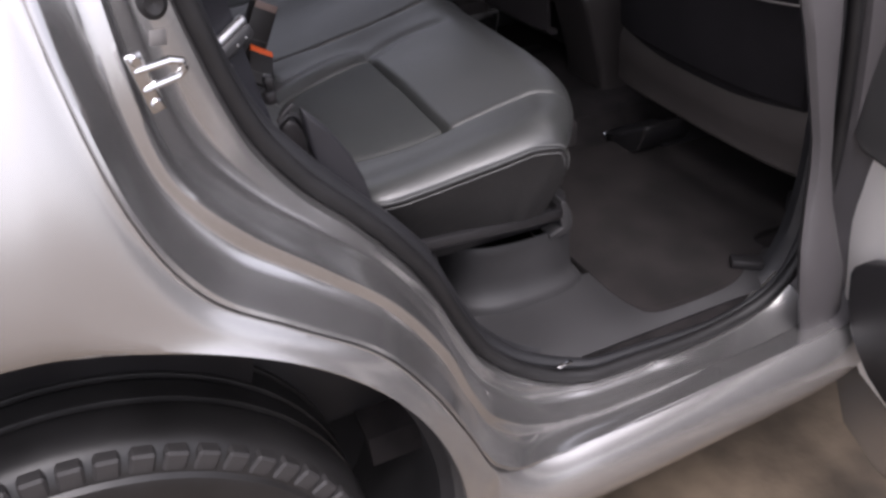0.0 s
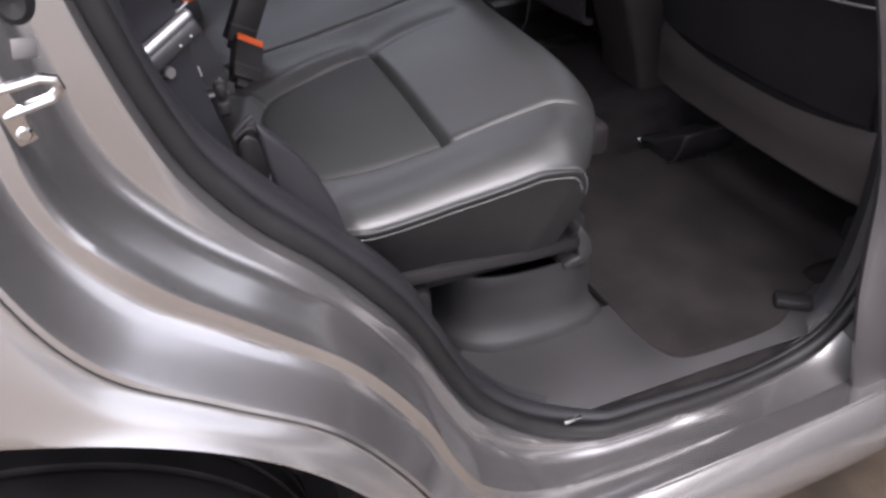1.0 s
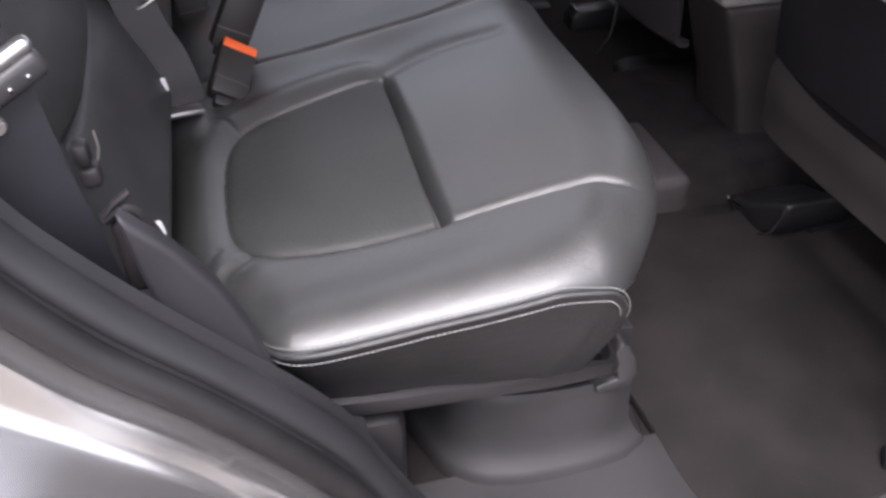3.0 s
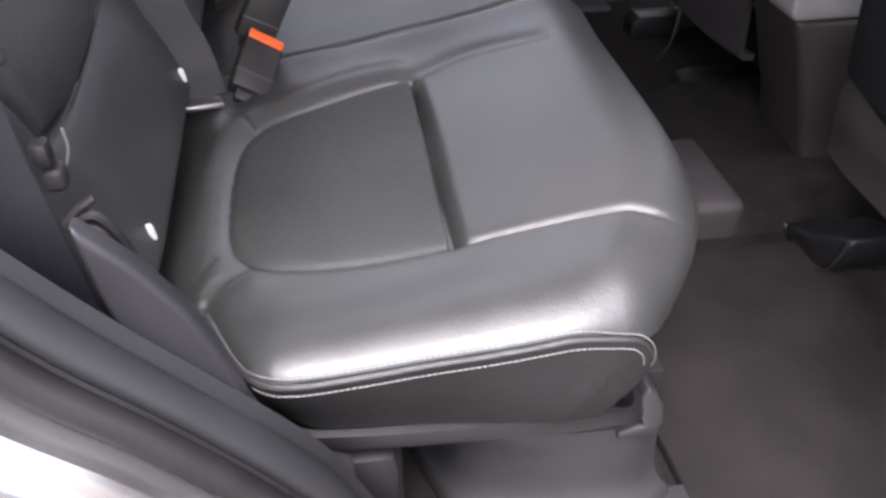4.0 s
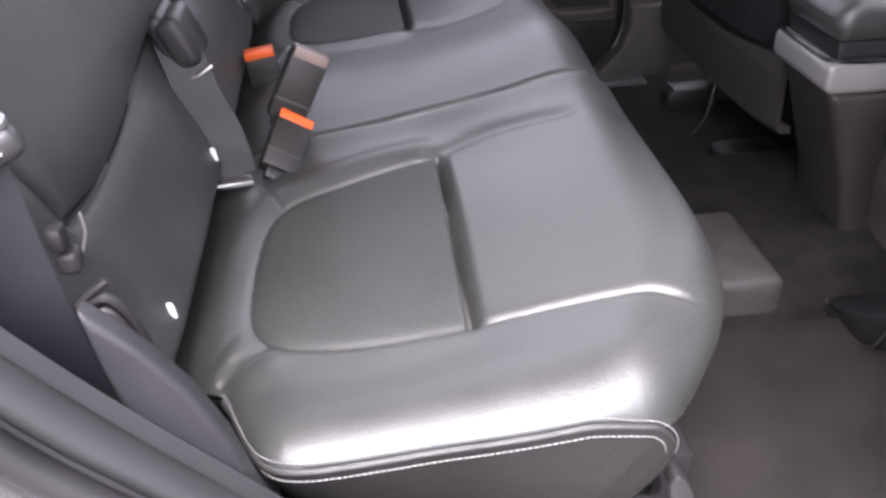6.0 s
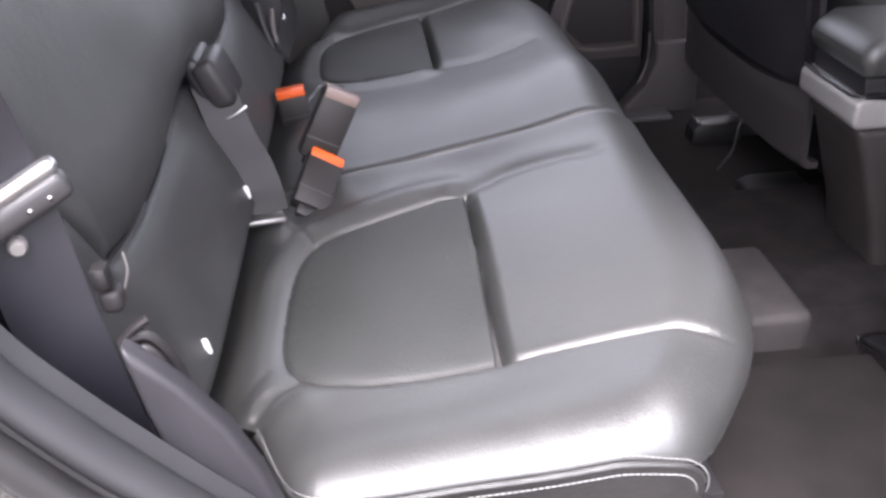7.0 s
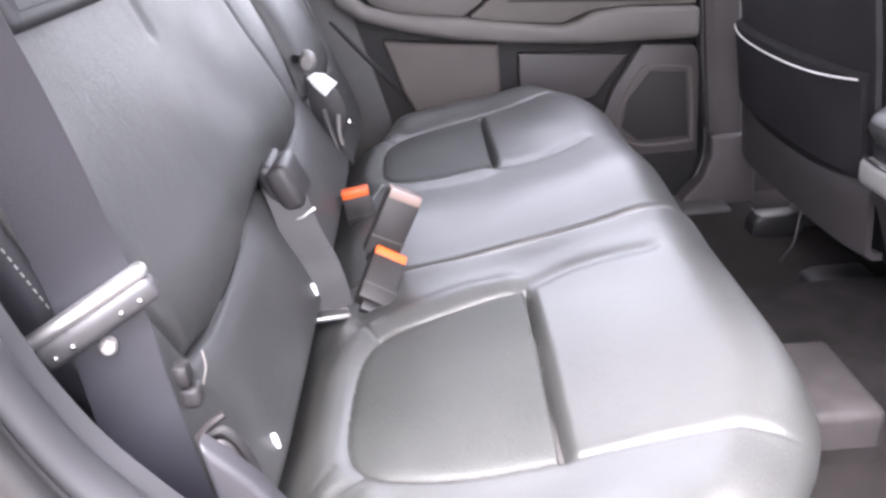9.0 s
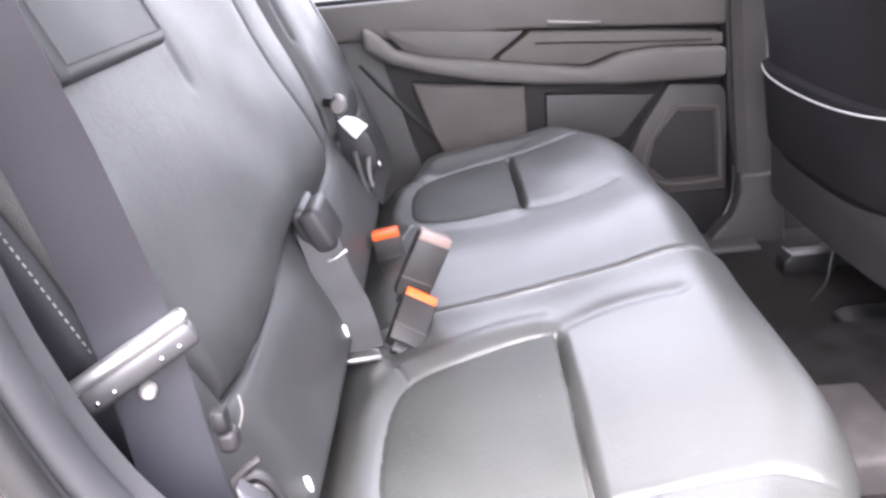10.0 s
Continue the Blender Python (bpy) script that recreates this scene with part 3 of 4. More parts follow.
def insert_faces(ob, outline):
    """Gives the faces inside an outline in x and y the softer insert leather."""
    ob.data.materials.append(LEATHER_INSERT)
    o = np.array([tuple(p) for p in outline])
    faces = ob.data.polygons
    c = np.empty(len(faces) * 3)
    faces.foreach_get("center", c)
    c = c.reshape(-1, 3)
    inside = np.zeros(len(c), bool)
    for (ax, ay), (bx, by) in zip(o, np.roll(o, -1, axis=0)):
        cut = (ay > c[:, 1]) != (by > c[:, 1])
        inside ^= cut & (c[:, 0] < ax + (c[:, 1] - ay) / (by - ay + 1e-12) * (bx - ax))
    inside &= c[:, 2] > 0.55
    inside[-2:] = False
    index = inside.astype(np.int32)
    # rear faces under the backrest are coloured dark for the gap's shade
    ob.data.materials.append(GAP_SHADE)
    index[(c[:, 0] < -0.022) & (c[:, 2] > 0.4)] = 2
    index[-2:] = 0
    faces.foreach_set("material_index", index)


def wrinkle(u, v):
    return 0.0011 * np.sin(37 * u + 11 * v + 2 * np.sin(9 * v)) + 0.0009 * np.sin(23 * v - 17 * u)


near_outline = [(0.004, 0.372), (0.028, 0.347), (0.049, 0.330), (0.068, 0.283), (0.082, 0.250), (0.097, 0.2355), (0.125, 0.2295), (0.20, 0.2265), (0.27, 0.2205), (0.33, 0.2185), (0.352, 0.2205), (0.372, 0.232), (0.392, 0.254), (0.412, 0.280), (0.437, 0.318), (0.460, 0.37),
                (0.473, 0.46), (0.477, 0.58), (0.474, 0.72), (0.466, 0.750), (0.440, 0.755), (0.30, 0.756), (0.10, 0.756), (-0.02, 0.755), (-0.045, 0.73), (-0.05, 0.55), (-0.045, 0.41), (-0.020, 0.384)]


OUTER = [tuple(p) for p in spline(near_outline[2:18] + [(0.477, 0.72), (0.477, 1.0)], 120)]


def roll_over(u, v):
    """How far the pad rolls down towards its outer and front edges."""
    d = distance(u.ravel(), v.ravel(), OUTER).reshape(u.shape)
    b = np.clip((u - 0.30) / 0.10, 0, 1)
    b = b * b * (3 - 2 * b)
    q = np.clip(1 - d / (0.045 + 0.035 * b), 0, 1)
    return (0.010 + 0.046 * b) * (1 - np.sqrt(np.maximum(0, 1 - q * q)))


def near_top(u, v):
    bolster = np.interp(u, [0.03, 0.06, 0.10, 0.20, 0.30, 0.36], [0.006, 0.014, 0.020, 0.018, 0.015, 0.014]) * np.exp(-((v - 0.255) / 0.055) ** 2)
    crown = 0.006 * np.exp(-(((u - 0.16) / 0.07) ** 2 + ((v - 0.48) / 0.10) ** 2)) + 0.008 * np.exp(-(((u - 0.35) / 0.07) ** 2 + ((v - 0.50) / 0.12) ** 2))
    return seat_top(u) + bolster + crown - pad_relief(u, v) + wrinkle(u, v) - roll_over(u, v) + 0.005 * np.exp(-((v - 0.75) / 0.03) ** 2)


def near_edge(u, v):
    split = np.clip((v - 0.715) / 0.03, 0, 1)
    return 0.006 + 0.006 * split, 0.0008 + 0.0105 * split


skirt = [(0.000, 0.004), (-0.002, 0.008), (0.003, 0.011), (0.000, 0.015), (0.002, 0.035), (0.010, 0.062), (0.024, 0.090), (0.045, 0.118)]
near_skirt = [(0.002, 0.004), (0.007, 0.012), (0.015, 0.03), (0.026, 0.055), (0.040, 0.085), (0.060, 0.115)]
rows, rim_near = cushion_mesh("cushion", near_outline, near_top, near_edge, near_skirt, 150, 600, 0.548, 0.8)
near_cushion = rows_to_mesh("cushion", rows[:-4], lambda p: p, LEATHER, bench, "single leather cushion with pale double stitching")
rows_to_mesh("front_panel", rows[-5:], lambda p: p, VINYL, near_cushion, "dark vinyl front tucked under the cushion")
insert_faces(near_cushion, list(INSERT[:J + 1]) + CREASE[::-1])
seam_line = np.array([(x, y, 0.0) for x, y in spline(INSERT[:J + 1], 120)])
seam_line[:, 2] = near_top(seam_line[:, 0], seam_line[:, 1]) + 0.0006
part("insert_seam", tube(seam_line, 0.0009, 6), VINYL, near_cushion, "dark sewn seam round the insert")
# double row of stitching either side of the welt, on the outer and front edge
# welt line: along the outer edge, then down round the front corner
side_rim = rim_near[int(np.argmax(rim_near[:, 0] > 0.046)):int(np.argmax(rim_near[:, 0] > 0.325))]
corner = np.array([(0.345, 0.2200, 0.668), (0.357, 0.2230, 0.660), (0.366, 0.2276, 0.647), (0.371, 0.2330, 0.631), (0.372, 0.2390, 0.614), (0.370, 0.2440, 0.598), (0.364, 0.2490, 0.583)])
corner[:, 2] += side_rim[-1, 2] - 0.672
WELT = spline(np.vstack([side_rim[::6], corner]), 220) + np.array((0, -0.001, 0))
along = np.gradient(WELT, axis=0)
along[:, 1] = 0
along /= np.linalg.norm(along, axis=1)[:, None] + 1e-9
upward = -np.cross(along, np.array((0, -1.0, 0)))
level = np.clip((0.335 - WELT[:, 0]) / 0.02, 0, 1)[:, None]
inward = np.gradient(WELT, axis=0) @ np.array(((0, 1.0, 0), (-1.0, 0, 0), (0, 0, 0)))
inward /= np.linalg.norm(inward, axis=1)[:, None] + 1e-9
foot = np.stack([np.interp(np.arange(len(WELT)), [0, 30, 150, len(WELT) - 1], [WELT[0, 0], WELT[30, 0], WELT[150, 0], 0.352]), WELT[:, 1], np.zeros(len(WELT))], 1)
foot[:, 2] = np.interp(foot[:, 0], [0.08, 0.15, 0.25, 0.36], [0.553, 0.546, 0.538, 0.531])
foot[:, 1] += 0.32 * (WELT[:, 2] - foot[:, 2])
foot[:, :2] += inward[:, :2] * 0.010 * np.clip((0.34 - WELT[:, 0]) / 0.20, 0, 1)[:, None]
rows = []
for s in (0.0, 0.06, 0.12, 0.25, 0.4, 0.6, 0.8, 1.0):
    p = WELT * (1 - s) + foot * s
    p[:, 1] += 0.016 * (s * s - s) * np.clip((WELT[:, 2] - 0.556) / 0.105, 0, 1) - 0.0015
    rows.append(p)
part("side_panel", loft(rows, thickness=0.003), VINYL, near_cushion, "dark vinyl side of the cushion")
stitches("top_stitching", (WELT + upward * (0.0042 + 0.0004 * level) + inward * 0.002 * level + np.array((0, -0.0010, 0)))[:202], near_cushion, 101, 0.0032, 0.0005)
stitches("lower_stitching", (WELT - upward * 0.0062 + np.array((0, -0.0052, 0)))[:202], near_cushion, 98, 0.0032, 0.0005)
part("welt", tube((WELT + np.array((0, -0.0022, 0)))[:192], 0.0019, 8), LEATHER, near_cushion)


def far_top(u, v):
    m = 2 * SEAT_MID - v
    bolster = np.interp(u, [0.03, 0.06, 0.10, 0.20, 0.30, 0.36], [0.006, 0.014, 0.018, 0.016, 0.012, 0.010]) * np.exp(-((m - 0.255) / 0.055) ** 2)
    crown = 0.006 * np.exp(-(((u - 0.16) / 0.07) ** 2 + ((v - 1.24) / 0.10) ** 2)) + 0.008 * np.exp(-(((u - 0.35) / 0.07) ** 2 + ((v - 1.22) / 0.12) ** 2))
    middle = 0.010 * np.exp(-((v - 0.91) / 0.10) ** 2)
    return seat_top(u) + bolster + crown + middle - 0.003 * np.exp(-((v - 0.77) / 0.035) ** 2) - pad_relief(u, v, True) + wrinkle(u, v + 3) - roll_over(u, m)


def far_edge(u, v):
    split = np.clip((0.81 - v) / 0.03, 0, 1)
    return 0.006 + 0.006 * split, 0.0008 + 0.0105 * split


far_outline = [(-0.05, 1.10), (-0.05, 0.85), (-0.045, 0.785), (-0.02, 0.7685), (0.10, 0.7670), (0.30, 0.7670), (0.440, 0.7680), (0.466, 0.7725), (0.474, 0.80), (0.477, 0.90), (0.477, 1.08)] + mirrored(near_outline[:18])[::-1] + mirrored(near_outline[-3:])[::-1]
rows, rim_far = cushion_mesh("cushion", far_outline, far_top, far_edge, skirt, 150, 640, 0.548, 0.5)
far_cushion = rows_to_mesh("cushion", rows[:-5], lambda p: p, LEATHER, bench, "wide leather cushion for two places")
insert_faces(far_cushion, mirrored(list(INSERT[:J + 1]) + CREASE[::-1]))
rows_to_mesh("side_panel", rows[-6:], lambda p: p, VINYL, far_cushion, "dark vinyl side of the cushion")

# plastic base under the near cushion
base = new("seat_base")
base.parent = bench
tagged(base, "grey plastic tray and riser under the cushion")
tray = spline([(0.085, 0.345), (0.088, 0.285), (0.105, 0.262), (0.16, 0.256), (0.28, 0.258), (0.375, 0.262), (0.390, 0.268), (0.396, 0.280), (0.397, 0.296)], 40)
tz = np.interp(tray[:, 0], [0.08, 0.15, 0.25, 0.323, 0.372, 0.397], [0.554, 0.548, 0.540, 0.531, 0.529, 0.520])


def at_z(line, z, dy=0.0):
    return np.stack([line[:, 0], line[:, 1] + dy, np.broadcast_to(z, len(line))], 1)


def grown(line, d):
    c = np.array([0.26, 0.42])
    return c + (line - c) * (1 + d / np.hypot(*(line - c).T)[:, None])


rows = [at_z(grown(tray, -0.012), tz - 0.002), at_z(grown(tray, -0.004), tz + 0.004), at_z(grown(tray, 0.003), tz + 0.002), at_z(grown(tray, 0.006), tz - 0.006), at_z(grown(tray, 0.005), tz - 0.012), at_z(grown(tray, -0.002), tz - 0.018), at_z(grown(tray, -0.05), tz - 0.020)]
part("tray_lip", loft(rows), PLASTIC_DARK, base, "dark grey lip of the seat tray")
part("riser_lug", plate([(0.404, 0.498), (0.404, 0.513), (0.410, 0.522), (0.418, 0.515), (0.428, 0.495), (0.431, 0.474), (0.425, 0.458), (0.390, 0.456), (0.388, 0.466), (0.412, 0.472)], 0.288, 0.314, 0.003, 3), PLASTIC_STEP, base, "grey upright lug at the riser's front corner")
part("tray_floor", plate([(0.05, 0.47), (0.436, 0.46), (0.436, 0.515), (0.10, 0.53)], 0.315, 0.70, 0.006), PLASTIC_DARK, base)
rise = spline([(0.232, 0.46), (0.236, 0.37), (0.250, 0.325), (0.285, 0.302), (0.34, 0.293), (0.398, 0.293), (0.426, 0.303), (0.437, 0.345), (0.438, 0.72)], 50)
rows = [at_z(grown(rise, d), z) for z, d in ((0.461, -0.012), (0.466, -0.008), (0.466, -0.003), (0.461, 0.0), (0.45, 0.002), (0.41, 0.004), (0.392, 0.007), (0.380, 0.013), (0.372, 0.021), (0.366, 0.026), (0.347, 0.027))]
part("riser", loft(rows), PLASTIC_STEP, base, "light grey moulded riser with a flared foot")
part("inner_riser", box(0.02, 0.43, 0.73, 1.60, 0.34, 0.52, 0.02), PLASTIC_DARK, base)
part("rear_riser", box(-0.05, 0.19, 0.25, 0.72, 0.34, 0.52, 0.02), PLASTIC_DARK, base)

# seat side trim between cushion and door trim
tri = plate([(0.010, 0.797), (0.038, 0.765), (0.060, 0.729), (0.075, 0.690), (0.085, 0.645), (0.098, 0.604), (0.120, 0.574), (0.150, 0.560), (0.150, 0.520), (0.10, 0.47), (0.066, 0.47), (0.054, 0.56), (0.040, 0.64), (0.024, 0.70), (0.015, 0.75)], 0.214, 0.232, 0.005, 3)
side_trim = part("seat_side_trim", tri, SIDE_GREY, None, "grey plastic side trim between seat and door")
tagged(side_trim, category="trim panel")
shelf = plate([(0.02, 0.50), (0.10, 0.36), (0.13, 0.345), (0.13, 0.34), (-0.1, 0.34), (-0.1, 0.50)], 0.20, 0.30, 0.004)
tagged(part("wheelhouse_trim", shelf, PLASTIC_DARK, None, "black plastic wheelhouse trim below the seat"), category="trim panel")

# ---- backrests ----
LEAN_BACK = radians(22)
E_N = np.array((math.cos(LEAN_BACK), 0, math.sin(LEAN_BACK)))
E_H = np.array((-math.sin(LEAN_BACK), 0, math.cos(LEAN_BACK)))


def on_back(y, h, out=0.0):
    return Vector((0, 0, 0.66)) + Vector((0, y, 0)) + Vector(E_H) * h + Vector(E_N) * out


def back_to_world(p):
    return np.array((0, 0, 0.66)) + p[:, :1] * np.array((0, 1.0, 0)) + p[:, 1:2] * E_H + p[:, 2:3] * E_N


def backrest(flip):
    sgn = (lambda y: 2 * MID - y) if flip else (lambda y: y)
    inner = 1.165 if not flip else 0.630
    low_seam = [(0.367, 0.112), (0.44, 0.103), (0.54, 0.107)] + ([(0.60, 0.112)] if flip else [(0.615, 0.115), (0.70, 0.128), (0.80, 0.128), (0.88, 0.114), (0.99, 0.117), (1.08, 0.135), (1.115, 0.19), (1.125, 0.35), (1.125, 0.60)])
    ins = list(spline([(0.345, 0.62), (0.342, 0.40), (0.343, 0.22), (0.352, 0.155), (0.367, 0.112)], 24)) + list(spline(low_seam, 24 if flip else 60))
    ins = [(sgn(y), h) for y, h in ins]
    top = [(sgn(0.628), 0.42), (sgn(0.632), 0.33)]
    arm = [(0.945, 0.62), (0.950, 0.38), (0.965, 0.26), (0.985, 0.19), (1.00, 0.14)] if not flip else [(sgn(0.61), 0.62), (sgn(0.61), 0.30)]

    def height(u, v):
        w = sgn(u)
        bol = 0.022 * np.exp(-((w - 0.31) / 0.055) ** 2) * np.clip(v / 0.15, 0, 1)
        rise = np.clip((v - np.interp(w, [0.34, 0.367, 0.44, 0.54, 0.70, 0.80, 0.88, 1.0, 1.10], [0.20, 0.115, 0.104, 0.108, 0.128, 0.128, 0.115, 0.118, 0.16])) / 0.07, 0, 1)
        ctr = 0.024 * np.exp(-(np.abs((w - 0.73) / 0.385) ** 8)) * np.sqrt(1 - (1 - rise) ** 2)
        g = groove_of(u, v, ins, 0.0045, 0.008) + groove_of(u, v, ins, 0.018, 0.005) + groove_of(u, v, top, 0.010, 0.003) + groove_of(u, v, arm, 0.006, 0.005) + groove_of(u, v, arm, 0.025, 0.005)
        return 0.0 + bol + ctr - g + wrinkle(v, u) + 0.006 * np.clip(1 - v / 0.1, 0, 1)

    def edge(u, v):
        k = np.clip(v / 0.12, 0, 1)
        return 0.016 + 0.034 * k, 0.014 + 0.014 * k

    hi = 0.66
    out = [(0.296, 0.03), (0.292, 0.10), (0.294, 0.25), (0.296, 0.45), (0.306, 0.60), (0.345, hi), (0.55, hi + 0.01), (0.80, hi), (inner - 0.03, hi - 0.02), (inner, 0.60), (inner, 0.35), (inner, 0.12), (inner - 0.002, 0.03), (inner - 0.03, -0.020), (0.60, -0.028), (0.38, -0.028), (0.30, -0.010)]
    out = [(sgn(y), h) for y, h in out]
    rows, low = cushion_mesh("backrest", out, height, edge, [(0.0, 0.03), (0.0, 0.07), (0.01, 0.10), (0.05, 0.115)], 220, 600)
    ob = rows_to_mesh("backrest", rows[:-4], back_to_world, LEATHER_BACK, bench)
    # sides and back take the shaded copy of the leather
    rows_to_mesh("backrest_side", rows[-5:], back_to_world, LEATHER_SHADED, ob, "side and back of the backrest, shade in the colour")
    cord = np.array([(y, h, 0.0) for y, h in spline(ins, 140)])
    cord[:, 2] = height(cord[:, 0], cord[:, 1]) + 0.0045
    part("seam", tube(back_to_world(cord), 0.0022, 6), VINYL, ob, "dark sunken seam")
    return ob


near_back = tagged(backrest(False), "reclined leather backrest with a sewn insert")
tagged(backrest(True), "reclined leather backrest on the far side")
line = [on_back(0.2915, h, -0.012) for h in np.linspace(0.215, 0.50, 30)]
stitches("side_stitching", [tuple(p) for p in line], near_back, 46, 0.0036, 0.0006)


def head_restraint(y):
    bm = box(-0.045, 0.014, -0.112, 0.112, 0.0, 0.24, 0.007, 3)
    ob = part("head_restraint", bm, LEATHER_MATT, None, "black leather head restraint lowered onto the backrest")
    ob.matrix_basis = Matrix.Translation(on_back(y, 0.370, 0.018)) @ pose(0, 0, 0, 0, -22, 0)
    tagged(ob, category="head restraint", group="rear head restraints")
    edge = [(0.0142, s * 0.103, z) for s, z in ((-1, 0.23), (-1, 0.012), (1, 0.012), (1, 0.23))]
    part("piping", tube(edge, 0.0012, 6), VINYL, ob, "sewn edge of the front panel")
    for dy in (-0.06, 0.06):
        part("post", tube([(-0.01, dy, -0.06), (-0.01, dy, 0.01)], 0.006, 10), STEEL, ob)
    return ob


head_restraint(0.512)
head_restraint(2 * MID - 0.512)


def anchor_button(y):
    bm = moved(lathe([(0, -0.0012), (0.0007, -0.0012), (0.0010, -0.0004), (0.0010, 0.004)], 16), pose(0, 0, 0, 14, 0, 90) @ Matrix.Diagonal((0.9, 1, 8.2, 1)))
    ob = part("child_seat_anchor_marker", bm, WHITE, None, "small white child-seat anchor marker on the backrest")
    ob.matrix_basis = Matrix.Translation(on_back(y, 0.0, 0.010)) @ pose(0, 0, 0, 0, -22, 0)
    tagged(ob, category="marker", group="child seat anchor markers")
    return ob


for y in (0.39, 0.67):
    anchor_button(y)

# ---- belts and buckles ----


def ribbon(points, width, across, thick=0.0014, seg=40):
    """Flat webbing along a curve, its width along the given directions."""
    p = spline(points, seg)
    ac = np.array(across, float)
    ac = np.stack([np.interp(np.linspace(0, 1, seg), np.linspace(0, 1, len(ac)), ac[:, k]) for k in range(3)], 1)
    ac /= np.linalg.norm(ac, axis=1)[:, None]
    rows = [p + ac * (width * s) for s in np.linspace(-0.5, 0.5, 7)]
    return loft(rows, thickness=thick)


belt = part("seat_belt", ribbon([(-0.125, 0.215, 1.38), (-0.090, 0.252, 1.10), (-0.072, 0.270, 0.99), (-0.058, 0.277, 0.90), (-0.050, 0.274, 0.85), (-0.043, 0.266, 0.80), (-0.034, 0.257, 0.75), (-0.022, 0.250, 0.68), (-0.010, 0.245, 0.58)], 0.050, [(0.95, 0.28, 0.1), (0.88, 0.38, 0.25), (0.95, 0.25, 0.12)]), WEB, None, "dark blue-black seat belt webbing hanging beside the backrest")
tagged(belt, category="seat belt")
tongue = part("tongue", box(-0.042, 0.044, -0.0062, 0.0062, -0.003, 0.007, 0.0048, 4), SATIN, belt, "bright metal belt tongue")
tongue.matrix_basis = pose(-0.056, 0.266, 0.864, 0, -23, 25)
part("tongue_cover", box(-0.040, 0.043, -0.009, 0.009, -0.019, -0.001, 0.006, 3), BUCKLE_GREY, tongue, "grey plastic tongue cover")
for dx in (-0.030, -0.018, 0.016, 0.029):
    part("rivet", moved(lathe([(0, -0.0105), (0.0015, -0.010), (0.0020, -0.008)], 10), pose(dx, 0, -0.011)), CHROME, tongue)
stop = part("stop_button", moved(lathe([(0, -0.006), (0.004, -0.006), (0.0058, -0.003), (0.0058, 0.003)], 20), pose(-0.050, 0.269, 0.837, 0, 0, 20)), PLASTIC_LIGHT, belt, "grey round belt stop button")
anchor = thing("belt_anchor", "dark plastic belt anchor with a grey cover beside the backrest", "belt anchor", at=(0.01, 0.268, 0.74))


def at_anchor(bm):
    return moved(bm, Matrix.Translation((-0.01, -0.268, -0.74)))


part("anchor_cover", at_anchor(plate([(-0.004, 0.758), (0.006, 0.766), (0.016, 0.760), (0.022, 0.745), (0.024, 0.722), (0.018, 0.700), (-0.004, 0.70)], 0.260, 0.276, 0.005, 3)), COVER, anchor, "rounded grey anchor cover")
part("cover_edge", at_anchor(tube(spline([(-0.006, 0.262, 0.763), (0.010, 0.262, 0.771), (0.021, 0.262, 0.757), (0.027, 0.262, 0.735), (0.026, 0.262, 0.708)], 24), 0.0036, 8)), PLASTIC_DARK, anchor)
part("anchor_bolt", at_anchor(tube([(-0.006, 0.262, 0.766), (0.004, 0.262, 0.776), (0.014, 0.264, 0.782)], 0.0030, 8)), COVER, anchor, "grey bracket end")
part("anchor_stop", at_anchor(box(-0.015, -0.001, 0.268, 0.284, 0.783, 0.800, 0.005, 3)), COVER, anchor, "grey plastic stop")
part("anchor_clip", at_anchor(box(-0.014, -0.003, 0.262, 0.276, 0.803, 0.820, 0.004, 2)), PLASTIC_DARK, anchor)
part("side_piping", tube(spline([(-0.004, 0.300, 0.810), (-0.004, 0.300, 0.796), (-0.009, 0.300, 0.782)], 10), 0.0009, 6), PLASTIC_LIGHT, near_back, "short pale edge of the cover")


def buckle(at, width_way, up_way, length, label, button=None):
    w = Vector(width_way).normalized()
    u = Vector(up_way)
    u = (u - w * u.dot(w)).normalized()
    n = u.cross(w)
    b = part("belt_buckle", box(-0.022, 0.022, -0.012, 0.012, -length, 0, 0.004, 2), BUCKLE, None, label)
    b.matrix_basis = Matrix(((w.x, n.x, u.x, at[0]), (w.y, n.y, u.y, at[1]), (w.z, n.z, u.z, at[2]), (0, 0, 0, 1)))
    tagged(b, category="belt buckle", group="rear belt buckles")
    part("release_button", box(-0.0205, 0.0205, -0.0128, 0.0128, -0.0100, 0.0025, 0.002, 2), button or ORANGE, b, "release button paled by a painted glint" if button else "orange release button")
    part("stalk", box(-0.014, 0.014, -0.006, 0.006, -length - 0.012, -length + 0.006, 0.003), PLASTIC_DARK, b)
    part("body_joint", box(-0.0223, 0.0223, -0.0123, 0.0123, -length * 0.72, -length * 0.70, 0.0002, 1), PLASTIC, b)
    return b


buckle((0.092, 0.744, 0.664), (0.85, 0.0, -0.52), (0.17, 0.62, 0.42), 0.072, "black belt buckle with orange button beside the split")
buckle((0.119, 0.764, 0.738), (0.80, 0.10, -0.45), (0.12, 0.1, 0.95), 0.085, "taller dark brown belt buckle, its top paled by a glint", BUTTON_GLINT)
buckle((0.032, 0.985, 0.668), (0.97, 0.10, 0.12), (0.0, 0.1, 0.95), 0.055, "black belt buckle with orange button by the backrest")

